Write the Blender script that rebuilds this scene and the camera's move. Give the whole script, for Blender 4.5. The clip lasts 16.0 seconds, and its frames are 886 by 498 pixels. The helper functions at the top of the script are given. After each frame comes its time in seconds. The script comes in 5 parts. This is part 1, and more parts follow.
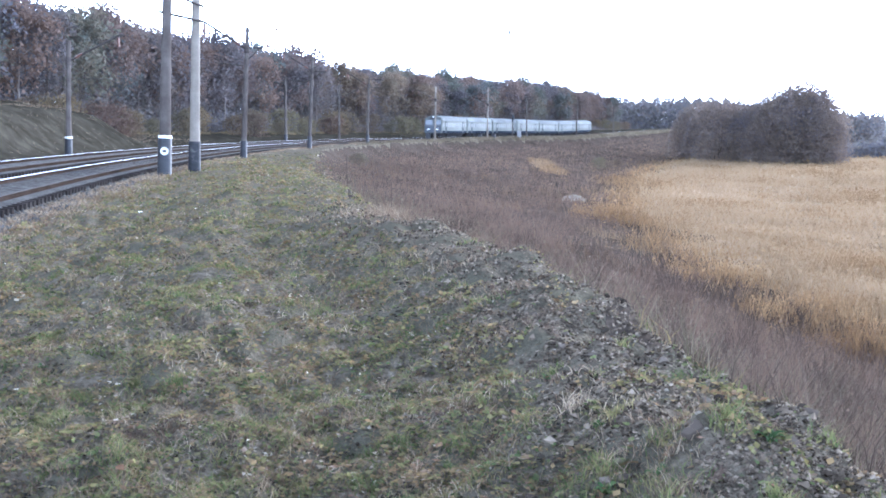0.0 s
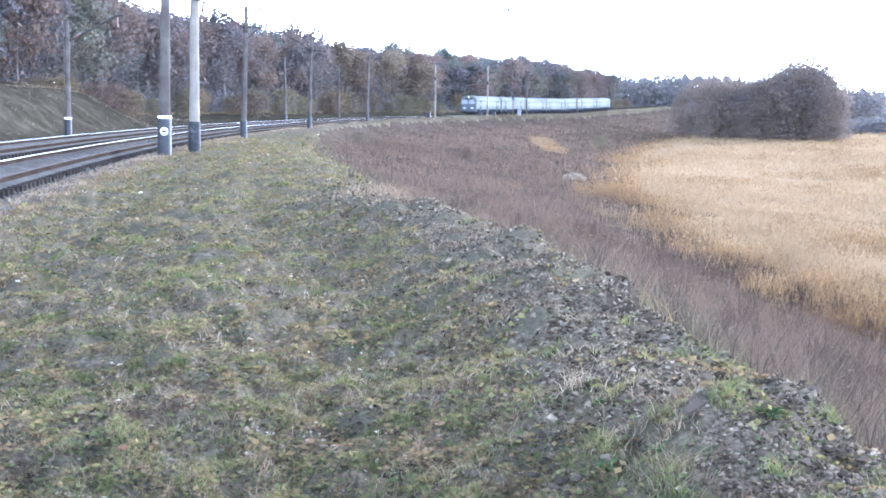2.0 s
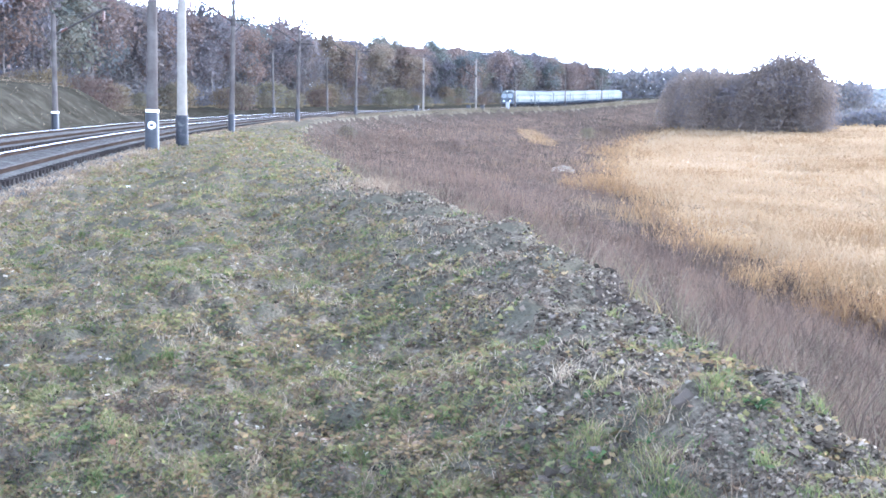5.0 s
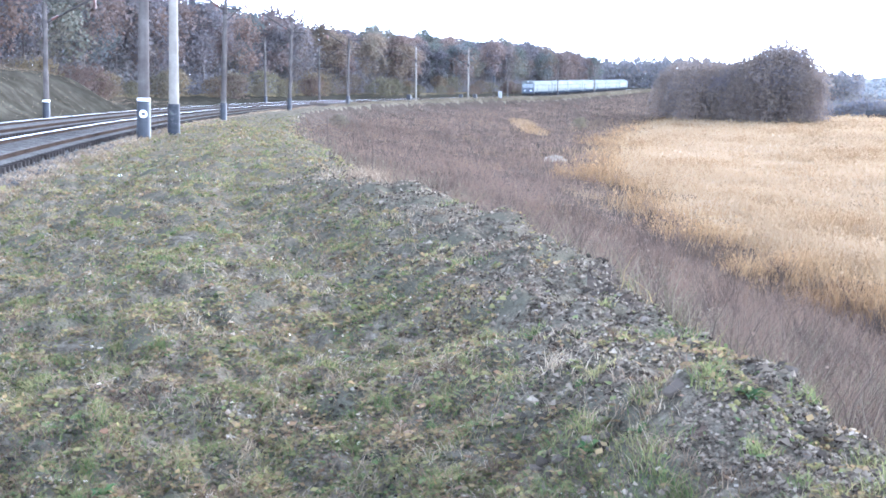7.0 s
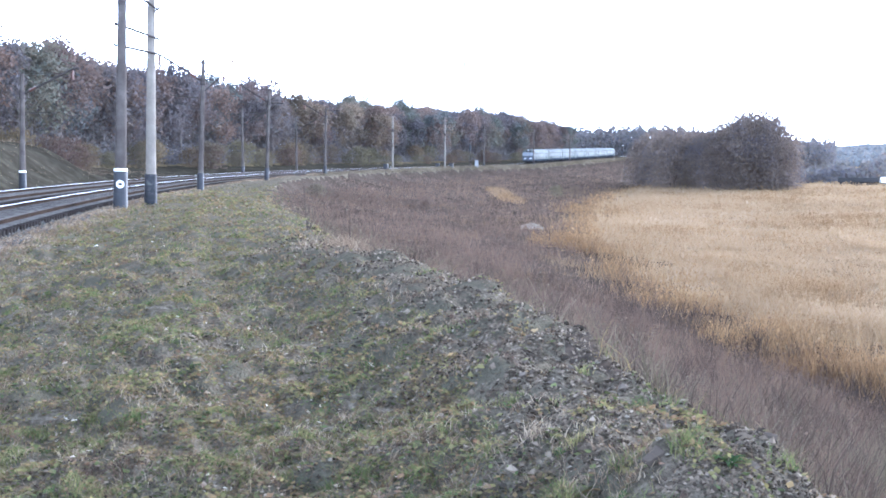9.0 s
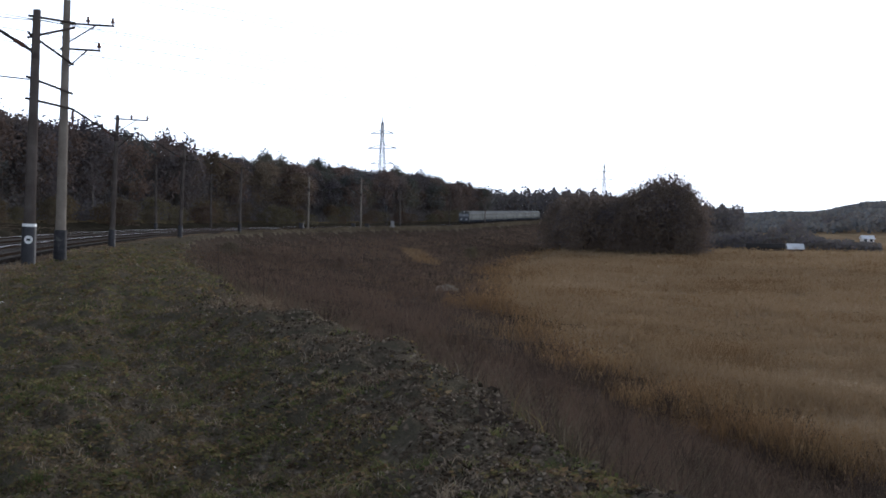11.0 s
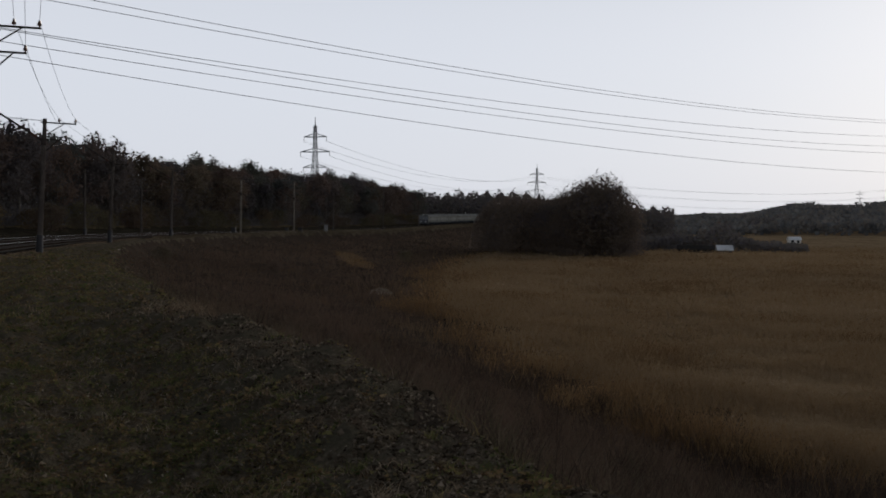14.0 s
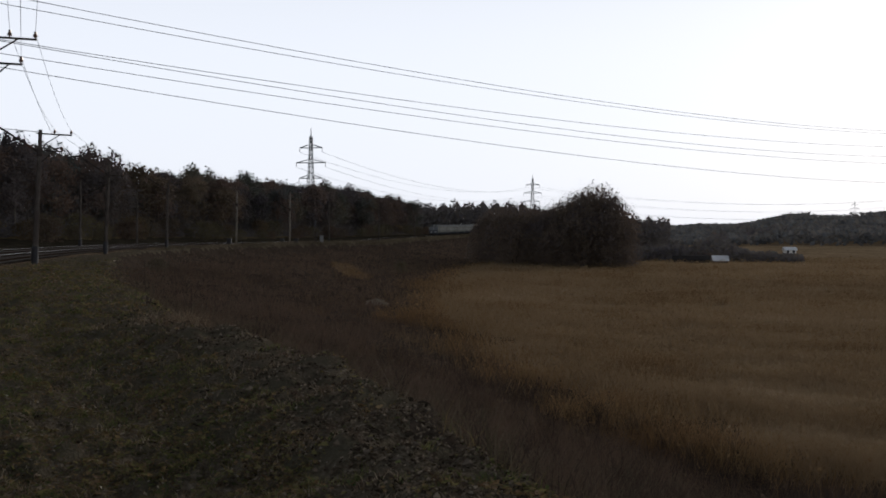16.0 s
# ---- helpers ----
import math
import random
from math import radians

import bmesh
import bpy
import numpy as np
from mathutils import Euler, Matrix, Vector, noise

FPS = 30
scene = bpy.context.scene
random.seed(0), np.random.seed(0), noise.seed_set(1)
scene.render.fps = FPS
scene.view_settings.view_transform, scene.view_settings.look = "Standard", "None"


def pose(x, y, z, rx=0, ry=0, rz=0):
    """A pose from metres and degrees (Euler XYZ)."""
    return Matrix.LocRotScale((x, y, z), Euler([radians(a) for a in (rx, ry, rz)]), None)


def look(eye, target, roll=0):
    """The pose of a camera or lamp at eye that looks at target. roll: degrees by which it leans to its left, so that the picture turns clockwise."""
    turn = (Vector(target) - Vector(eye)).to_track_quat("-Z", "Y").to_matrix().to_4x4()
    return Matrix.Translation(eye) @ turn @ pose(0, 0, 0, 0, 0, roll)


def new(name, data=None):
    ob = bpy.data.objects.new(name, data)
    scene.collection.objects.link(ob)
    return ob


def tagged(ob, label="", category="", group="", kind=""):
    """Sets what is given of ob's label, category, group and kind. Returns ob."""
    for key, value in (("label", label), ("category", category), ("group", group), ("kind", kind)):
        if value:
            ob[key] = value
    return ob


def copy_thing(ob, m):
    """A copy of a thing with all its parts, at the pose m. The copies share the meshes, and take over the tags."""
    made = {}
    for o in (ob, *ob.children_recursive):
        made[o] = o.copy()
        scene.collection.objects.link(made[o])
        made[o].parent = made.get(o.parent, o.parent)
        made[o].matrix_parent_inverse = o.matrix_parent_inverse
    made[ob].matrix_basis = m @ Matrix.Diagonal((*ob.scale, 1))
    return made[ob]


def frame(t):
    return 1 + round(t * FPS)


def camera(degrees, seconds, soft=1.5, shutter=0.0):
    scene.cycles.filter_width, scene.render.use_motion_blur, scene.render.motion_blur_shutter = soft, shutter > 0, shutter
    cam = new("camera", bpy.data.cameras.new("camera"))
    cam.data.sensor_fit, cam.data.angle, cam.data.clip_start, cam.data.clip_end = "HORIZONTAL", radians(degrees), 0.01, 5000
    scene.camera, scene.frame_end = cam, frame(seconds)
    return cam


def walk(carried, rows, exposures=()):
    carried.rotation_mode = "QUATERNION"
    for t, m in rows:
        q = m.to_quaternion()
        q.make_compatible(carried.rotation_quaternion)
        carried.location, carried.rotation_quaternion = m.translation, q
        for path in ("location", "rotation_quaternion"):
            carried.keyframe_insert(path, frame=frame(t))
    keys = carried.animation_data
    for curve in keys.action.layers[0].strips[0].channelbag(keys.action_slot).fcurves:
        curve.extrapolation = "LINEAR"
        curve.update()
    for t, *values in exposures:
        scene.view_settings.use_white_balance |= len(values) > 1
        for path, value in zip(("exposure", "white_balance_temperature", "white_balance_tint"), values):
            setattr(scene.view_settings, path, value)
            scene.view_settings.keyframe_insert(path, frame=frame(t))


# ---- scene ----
SECONDS = 16.0
EYE = 1.75                       # eye above the rail tops (z = 0)
cam = camera(40.36, SECONDS, soft=1.7)
TURNS = [  # seconds, yaw, pitch, roll
    (0.0, -0.00, -5.68, -0.50),
    (0.5, 0.14, -6.28, -0.41),
    (1.0, -0.44, -6.83, -0.31),
    (1.5, 0.01, -6.87, -0.27),
    (2.0, -0.00, -6.68, -0.19),
    (2.5, 0.49, -6.72, -0.20),
    (3.0, 0.29, -6.60, -0.14),
    (3.5, 0.51, -6.69, 0.08),
    (4.0, 0.14, -6.65, 0.12),
    (6.3, -0.86, -7.54, -0.24),
    (6.5, -0.67, -7.47, -0.41),
    (7.0, -0.91, -7.51, -0.16),
    (7.5, -0.81, -7.81, -0.08),
    (8.0, -0.68, -7.37, 0.22),
    (8.5, -0.43, -6.71, -0.09),
    (9.0, -2.01, -4.26, 0.08),
    (9.5, -3.13, -2.94, -0.94),
    (10.0, -3.98, -2.52, -0.86),
    (10.2, -4.73, -2.29, -1.13),
    (12.3, -7.10, -0.39, -0.60),
    (12.5, -7.40, -0.36, -0.78),
    (13.0, -7.80, -0.78, -0.68),
    (13.5, -5.58, -0.96, 0.77),
    (14.0, -9.15, -1.15, -0.52),
    (14.5, -8.97, -0.97, 0.63),
    (15.0, -8.94, -0.71, -0.02),
    (15.5, -9.44, -0.39, -0.19),
    (16.0, -9.35, -0.64, -0.45),
]
EXPOSURES = [(0, 2.22, 4700, 14), (0.6, 2.44, 4700, 14), (1.5, 2.66, 4700, 14), (8.4, 2.86, 4700, 14), (8.8, 2.72, 4700, 14), (9.1, 2.05, 4800, 14), (9.6, 0.6, 5200, 14), (10.2, 0.17, 5200, 14), (12.3, -1.4, 6150, 13), (13.2, -1.5, 6150, 13), (13.5, -1.2, 6150, 13), (14.0, -1.8, 6150, 13), (14.5, -1.4, 6150, 13), (16.0, -1.45, 6150, 13)]

walk(cam, [(t, pose(0, 0, EYE, 90 + pitch, roll, yaw)) for t, yaw, pitch, roll in TURNS], EXPOSURES)

# ---- light ----
SUN_AZ, SUN_EL = 42.0, 14.0       # degrees right of the first view, degrees up
world = bpy.data.worlds.new("sky")
scene.world = world
world.use_nodes = True
wn, wl = world.node_tree.nodes, world.node_tree.links
sky = wn.new("ShaderNodeTexSky")
sky.sky_type, sky.sun_disc = "NISHITA", False
sky.sun_elevation, sky.sun_rotation = radians(SUN_EL), radians(SUN_AZ)
sky.air_density, sky.dust_density, sky.ozone_density = 1.0, 3.0, 3.0
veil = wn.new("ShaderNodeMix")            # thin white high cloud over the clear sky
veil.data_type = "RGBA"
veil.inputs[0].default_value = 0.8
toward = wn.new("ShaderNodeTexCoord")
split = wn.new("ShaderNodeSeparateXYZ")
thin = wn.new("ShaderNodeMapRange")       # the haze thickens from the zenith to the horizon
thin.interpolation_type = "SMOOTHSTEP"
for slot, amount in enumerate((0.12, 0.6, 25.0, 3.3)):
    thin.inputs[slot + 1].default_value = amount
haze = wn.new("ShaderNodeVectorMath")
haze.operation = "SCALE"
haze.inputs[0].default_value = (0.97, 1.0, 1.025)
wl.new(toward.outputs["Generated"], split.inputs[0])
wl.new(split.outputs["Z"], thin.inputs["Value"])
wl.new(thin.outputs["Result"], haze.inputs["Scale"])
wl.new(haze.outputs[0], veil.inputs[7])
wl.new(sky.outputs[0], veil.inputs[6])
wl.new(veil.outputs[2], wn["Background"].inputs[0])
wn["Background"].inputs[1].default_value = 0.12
sun = new("sun", bpy.data.lights.new("sun", "SUN"))
sun.data.energy, sun.data.angle, sun.data.color = 3.0, radians(4), (1.0, 0.88, 0.72)
sun.matrix_basis = look((0, 0, 0), (-math.sin(radians(SUN_AZ)) * math.cos(radians(SUN_EL)),
                                    -math.cos(radians(SUN_AZ)) * math.cos(radians(SUN_EL)), -math.sin(radians(SUN_EL))))


# ---- materials ----
def mat(name, colours, scale=1.0, rough=0.85, metal=0.0, bump=0.0, bump_scale=None, vary="noise", spec=0.0, second=None,
        translucent=0.0, rough_noise=0.0):
    """A surface whose colour runs over a ramp: by noise in space, by object, or by loose piece."""
    m = bpy.data.materials.new(name)
    m.use_nodes = True
    n, l = m.node_tree.nodes, m.node_tree.links
    b = n["Principled BSDF"]
    b.inputs["Roughness"].default_value, b.inputs["Metallic"].default_value = rough, metal
    b.inputs["Specular IOR Level"].default_value = spec
    ramp = n.new("ShaderNodeValToRGB")
    el = ramp.color_ramp.elements
    while len(el) < len(colours):
        el.new(0.5)
    for i, c in enumerate(colours):
        el[i].position = 0.25 + 0.5 * i / max(1, len(colours) - 1) if vary == "noise" else i / max(1, len(colours) - 1)
        el[i].color = (*c, 1)
    geo = n.new("ShaderNodeNewGeometry")
    tex = n.new("ShaderNodeTexNoise")
    tex.inputs["Scale"].default_value, tex.inputs["Detail"].default_value = scale, 8.0
    tex.inputs["Roughness"].default_value = 0.65
    l.new(geo.outputs["Position"], tex.inputs["Vector"])
    if vary == "noise":
        l.new(tex.outputs["Fac"], ramp.inputs[0])
    elif vary == "patch":                 # drifts of one colour, a little mixed piece by piece
        tex.inputs["Detail"].default_value = 3.0
        wide = n.new("ShaderNodeMath")
        wide.operation = "MULTIPLY_ADD"
        l.new(tex.outputs["Fac"], wide.inputs[0])
        wide.inputs[1].default_value, wide.inputs[2].default_value = 1.8, -0.68
        fine = n.new("ShaderNodeMath")
        fine.operation = "MULTIPLY_ADD"
        l.new(geo.outputs["Random Per Island"], fine.inputs[0])
        fine.inputs[1].default_value = 0.55
        l.new(wide.outputs[0], fine.inputs[2])
        l.new(fine.outputs[0], ramp.inputs[0])
    elif vary == "island":
        l.new(geo.outputs["Random Per Island"], ramp.inputs[0])
    else:
        info = n.new("ShaderNodeObjectInfo")
        add = n.new("ShaderNodeMath")
        add.operation = "MULTIPLY_ADD"
        l.new(tex.outputs["Fac"], add.inputs[0])
        add.inputs[1].default_value = 0.35
        sub = n.new("ShaderNodeMath")
        sub.operation = "MULTIPLY_ADD"
        l.new(info.outputs["Random"], sub.inputs[0])
        sub.inputs[1].default_value, sub.inputs[2].default_value = 0.85, -0.1
        l.new(sub.outputs[0], add.inputs[2])
        l.new(add.outputs[0], ramp.inputs[0])
    out = ramp.outputs[0]
    # a second, larger scale of change
    big = n.new("ShaderNodeTexNoise")
    big.inputs["Scale"].default_value, big.inputs["Detail"].default_value = scale * 0.13, 3.0
    l.new(geo.outputs["Position"], big.inputs["Vector"])
    mix = n.new("ShaderNodeMix")
    mix.data_type, mix.blend_type = "RGBA", "MULTIPLY" if second is None else "MIX"
    r2 = n.new("ShaderNodeValToRGB")
    if second is None:
        r2.color_ramp.elements[0].position, r2.color_ramp.elements[1].position = 0.3, 0.7
        r2.color_ramp.elements[0].color, r2.color_ramp.elements[1].color = (0.72, 0.72, 0.72, 1), (1.15, 1.15, 1.15, 1)
        mix.inputs[0].default_value = 1.0
        l.new(out, mix.inputs[6])
        l.new(big.outputs["Fac"], r2.inputs[0])
        l.new(r2.outputs[0], mix.inputs[7])
    else:
        r2.color_ramp.elements[0].position, r2.color_ramp.elements[1].position = 0.42, 0.6
        l.new(big.outputs["Fac"], r2.inputs[0])
        l.new(r2.outputs[0], mix.inputs[0])
        l.new(out, mix.inputs[6])
        mix.inputs[7].default_value = (*second, 1)
    l.new(mix.outputs[2], b.inputs["Base Color"])
    if bump:
        bt = n.new("ShaderNodeTexNoise")
        bt.inputs["Scale"].default_value, bt.inputs["Detail"].default_value = bump_scale or scale * 4, 6.0
        l.new(geo.outputs["Position"], bt.inputs["Vector"])
        bp = n.new("ShaderNodeBump")
        bp.inputs["Strength"].default_value, bp.inputs["Distance"].default_value = 0.8, bump
        l.new(bt.outputs["Fac"], bp.inputs["Height"])
        l.new(bp.outputs[0], b.inputs["Normal"])
    if translucent:
        tr = n.new("ShaderNodeBsdfTranslucent")
        l.new(mix.outputs[2], tr.inputs[0])
        ms = n.new("ShaderNodeMixShader")
        ms.inputs[0].default_value = translucent
        l.new(b.outputs[0], ms.inputs[1])
        l.new(tr.outputs[0], ms.inputs[2])
        l.new(ms.outputs[0], n["Material Output"].inputs[0])
    return m


M_VERGE = mat("verge_soil", [(0.028, 0.024, 0.018), (0.085, 0.07, 0.05), (0.155, 0.13, 0.096), (0.30, 0.25, 0.195)], 16.0, 0.95, bump=0.12, bump_scale=34, second=(0.092, 0.082, 0.058))
M_SLOPE = mat("slope_soil", [(0.034, 0.027, 0.021), (0.053, 0.042, 0.033), (0.074, 0.06, 0.046)], 0.9, 0.95, bump=0.15, bump_scale=5)
M_FIELD = mat("dry_field", [(0.15, 0.104, 0.06), (0.235, 0.172, 0.105), (0.31, 0.242, 0.16)], 0.5, 0.95, bump=0.25, bump_scale=2.5)
M_WOODFLOOR = mat("woodland_floor", [(0.06, 0.045, 0.03), (0.11, 0.085, 0.05), (0.15, 0.13, 0.06)], 0.5, 0.95, bump=0.1, bump_scale=4)
M_BANK = mat("bank_soil", [(0.016, 0.014, 0.01), (0.033, 0.029, 0.022), (0.058, 0.053, 0.038)], 0.6, 0.95, bump=0.14, bump_scale=3)
# the hill's blue-grey holds its distance haze in the base colour
M_HILL = mat("hazed_hill", [(0.036, 0.041, 0.045), (0.05, 0.052, 0.052), (0.063, 0.061, 0.05)], 0.012, 1.0)
M_BALLAST = mat("ballast_stone", [(0.038, 0.035, 0.033), (0.083, 0.079, 0.073), (0.143, 0.137, 0.126)], 9.0, 0.95, bump=0.06, bump_scale=18)
M_GRAVEL = mat("gravel_stone", [(0.03, 0.024, 0.017), (0.06, 0.046, 0.034), (0.082, 0.065, 0.046), (0.103, 0.081, 0.058), (0.128, 0.102, 0.074), (0.16, 0.127, 0.093), (0.257, 0.21, 0.155)], 9.0, 0.95, vary="island")
M_RAIL_TOP = mat("polished_rail", [(0.6, 0.6, 0.61), (0.75, 0.75, 0.76)], 4.0, 0.4, metal=1.0, spec=0.4)
M_RAIL_SIDE = mat("rusty_rail", [(0.016, 0.012, 0.01), (0.034, 0.025, 0.02)], 6.0, 0.9)
# sleepers coloured dark to carry the shade on their ends
M_SLEEPER = mat("shade_dark_sleeper", [(0.018, 0.015, 0.014), (0.04, 0.034, 0.03)], 3.0, 0.95, vary="object")
# darker copy of the rail head: missing sky reflection put into the colour
M_RAIL_NO_GLINT = mat("rail_without_glint", [(0.05, 0.043, 0.04), (0.10, 0.09, 0.085)], 4.0, 0.75, metal=0.4)
M_CONCRETE = mat("mast_concrete", [(0.143, 0.122, 0.099), (0.19, 0.165, 0.136), (0.238, 0.211, 0.177)], 1.6, 0.9, bump=0.01)
M_CONCRETE_DARK = mat("weathered_concrete", [(0.055, 0.045, 0.039), (0.086, 0.073, 0.064), (0.125, 0.109, 0.096)], 1.6, 0.95, bump=0.01)
M_TAR = mat("black_paint", [(0.012, 0.012, 0.014), (0.03, 0.03, 0.034)], 5.0, 0.6, spec=0.4)
M_TAR_WORN = mat("flaking_black_paint", [(0.012, 0.012, 0.014), (0.018, 0.018, 0.02), (0.03, 0.03, 0.033), (0.15, 0.14, 0.125)], 3.2, 0.7, spec=0.2)
M_WHITE = mat("white_paint", [(0.62, 0.62, 0.6), (0.8, 0.8, 0.78)], 6.0, 0.6, spec=0.4)
M_STEEL = mat("dark_steel", [(0.04, 0.035, 0.033), (0.09, 0.075, 0.065)], 5.0, 0.6, metal=0.3)
M_GALV = mat("galvanised_steel", [(0.16, 0.165, 0.17), (0.24, 0.245, 0.25)], 3.0, 0.6, metal=0.3)
M_WIRE = mat("wire", [(0.02, 0.02, 0.022), (0.04, 0.04, 0.044)], 1.0, 0.8)
M_INSULATOR = mat("brown_insulator", [(0.07, 0.03, 0.02), (0.11, 0.05, 0.03)], 5.0, 0.3, spec=0.4)
M_BARK = mat("bark", [(0.05, 0.04, 0.035), (0.10, 0.085, 0.075), (0.17, 0.15, 0.13)], 2.0, 0.95, vary="object")
# woods and grove: bluish stops put air haze into the leaf colours
M_LEAF = mat("autumn_leaves", [(0.089, 0.088, 0.101), (0.111, 0.099, 0.101), (0.147, 0.104, 0.081), (0.107, 0.098, 0.101), (0.151, 0.114, 0.079), (0.102, 0.106, 0.086), (0.093, 0.094, 0.109)], 0.5, 0.95, vary="object", translucent=0.22)
M_LEAF_GROVE = mat("willow_leaves", [(0.116, 0.106, 0.118), (0.144, 0.118, 0.104), (0.19, 0.143, 0.104), (0.128, 0.114, 0.11)], 0.16, 0.95, vary="patch", translucent=0.28)
M_LEAF_SHRUB = mat("shrub_leaves", [(0.115, 0.10, 0.06), (0.10, 0.09, 0.06), (0.10, 0.072, 0.06), (0.135, 0.11, 0.06)], 0.5, 0.95, vary="object", translucent=0.4)
# far leaves, their bluish stops painted for haze as well
M_FARWOOD = mat("far_wood_leaves", [(0.091, 0.091, 0.106), (0.115, 0.105, 0.108), (0.12, 0.114, 0.103), (0.144, 0.108, 0.092)], 0.07, 0.95, vary="patch", translucent=0.25)
# leaf colour shifted to blue-grey to stand in for air haze
M_HILLWOOD = mat("hazed_hill_leaves", [(0.11, 0.12, 0.13), (0.14, 0.14, 0.14), (0.16, 0.145, 0.13)], 0.5, 0.95, vary="island", translucent=0.4)
M_GRASS = mat("verge_grass", [(0.05, 0.062, 0.024), (0.083, 0.1, 0.034), (0.143, 0.14, 0.055), (0.22, 0.16, 0.075), (0.176, 0.115, 0.07), (0.33, 0.245, 0.17)], 1.3, 0.85, vary="patch", translucent=0.25)
M_TUFT = mat("fresh_grass", [(0.065, 0.083, 0.034), (0.097, 0.122, 0.045), (0.178, 0.165, 0.07), (0.292, 0.225, 0.12)], 0.9, 0.85, vary="patch", translucent=0.3)
M_HERB = mat("low_herbs", [(0.04, 0.042, 0.022), (0.078, 0.092, 0.036), (0.135, 0.13, 0.055), (0.20, 0.17, 0.072), (0.115, 0.086, 0.056), (0.23, 0.165, 0.08), (0.165, 0.105, 0.064), (0.35, 0.295, 0.215)], 1.1, 0.85, vary="patch", translucent=0.2)
M_DEADGRASS = mat("dead_grass", [(0.095, 0.07, 0.05), (0.15, 0.105, 0.07), (0.25, 0.195, 0.13), (0.36, 0.305, 0.225)], 0.9, 0.9, vary="patch", translucent=0.25)
M_WEED = mat("brown_weeds", [(0.06, 0.041, 0.032), (0.095, 0.068, 0.052), (0.136, 0.1, 0.074), (0.105, 0.069, 0.05), (0.19, 0.145, 0.106)], 0.35, 0.95, vary="patch", translucent=0.3)
M_PALEWEED = mat("pale_weeds", [(0.072, 0.064, 0.039), (0.108, 0.09, 0.06), (0.151, 0.127, 0.09), (0.194, 0.166, 0.126)], 0.5, 0.95, vary="patch", translucent=0.3)
M_RUSTWEED = mat("rusty_weeds", [(0.06, 0.043, 0.033), (0.095, 0.064, 0.042), (0.14, 0.099, 0.06), (0.171, 0.132, 0.088)], 0.3, 0.95, vary="patch", translucent=0.3)
M_REED = mat("dry_reeds", [(0.138, 0.085, 0.04), (0.186, 0.125, 0.065), (0.249, 0.183, 0.113), (0.219, 0.154, 0.089), (0.306, 0.239, 0.165)], 0.085, 0.9, vary="patch", translucent=0.4)
M_RUSTREED = mat("rusty_reeds", [(0.117, 0.073, 0.038), (0.167, 0.105, 0.052), (0.231, 0.152, 0.077), (0.289, 0.201, 0.109)], 0.2, 0.9, vary="patch", translucent=0.35)
M_LEAFLITTER = mat("fallen_leaf", [(0.17, 0.115, 0.055), (0.24, 0.175, 0.095), (0.14, 0.075, 0.045)], 3.0, 0.9, vary="object")
M_BODY = mat("train_paint_pale", [(0.097, 0.102, 0.094), (0.13, 0.135, 0.124)], 0.5, 0.8)
M_CAB = mat("train_cab_grey", [(0.06, 0.066, 0.076), (0.09, 0.096, 0.106)], 0.7, 0.7)
# train windows: the reflected sky is painted as a pale base colour
M_TRAINGLASS = mat("glass_with_sky_tone", [(0.064, 0.071, 0.076), (0.093, 0.102, 0.104)], 0.8, 0.5, spec=0.05)
M_BLUE = mat("train_paint_blue", [(0.013, 0.016, 0.024), (0.024, 0.029, 0.04)], 0.7, 0.7)
M_DOOR = mat("train_door_grey", [(0.052, 0.056, 0.059), (0.072, 0.077, 0.078)], 0.7, 0.7)
# roof paler than the sides: skylight from above painted into it
M_ROOF = mat("train_roof", [(0.12, 0.125, 0.125), (0.17, 0.175, 0.175)], 0.7, 0.8)
M_UNDER = mat("underframe", [(0.015, 0.015, 0.018), (0.04, 0.037, 0.035)], 3.0, 0.8)
M_GLASS = mat("dark_window_glass", [(0.02, 0.025, 0.03), (0.035, 0.04, 0.05)], 1.0, 0.08, spec=0.6)
M_WOOD = mat("dead_stalk", [(0.04, 0.03, 0.024), (0.075, 0.058, 0.045)], 4.0, 0.95)
M_LITTER = mat("leaf_litter", [(0.02, 0.018, 0.015), (0.055, 0.046, 0.034), (0.075, 0.095, 0.036), (0.13, 0.095, 0.06), (0.11, 0.125, 0.048), (0.195, 0.138, 0.074), (0.155, 0.094, 0.06), (0.43, 0.385, 0.30)], 1.6, 0.9, vary="patch")
M_STRAW = mat("pale_straw", [(0.15, 0.128, 0.098), (0.247, 0.214, 0.169)], 6.0, 0.95, bump=0.04)
M_STONE = mat("grey_stone", [(0.028, 0.023, 0.017), (0.059, 0.047, 0.036), (0.095, 0.077, 0.06), (0.151, 0.125, 0.099)], 14.0, 0.95, vary="object")
M_BROADLEAF = mat("broad_leaf", [(0.035, 0.062, 0.022), (0.058, 0.092, 0.03), (0.10, 0.115, 0.045)], 9.0, 0.85, vary="object", spec=0.08, translucent=0.2)
M_SCRAP = mat("white_plastic", [(0.75, 0.75, 0.74), (0.85, 0.85, 0.84)], 12.0, 0.5, spec=0.4)
M_WALL = mat("house_wall", [(0.55, 0.53, 0.5), (0.68, 0.66, 0.62)], 0.8, 0.9)
M_SLATE = mat("pale_roof", [(0.62, 0.64, 0.66), (0.76, 0.78, 0.8)], 0.8, 0.5, spec=0.4)
M_DARKBARN = mat("dark_boards", [(0.03, 0.028, 0.028), (0.06, 0.055, 0.05)], 1.5, 0.9)
M_SIGNAL = mat("signal_grey", [(0.225, 0.225, 0.225), (0.279, 0.279, 0.279)], 3.0, 0.6)


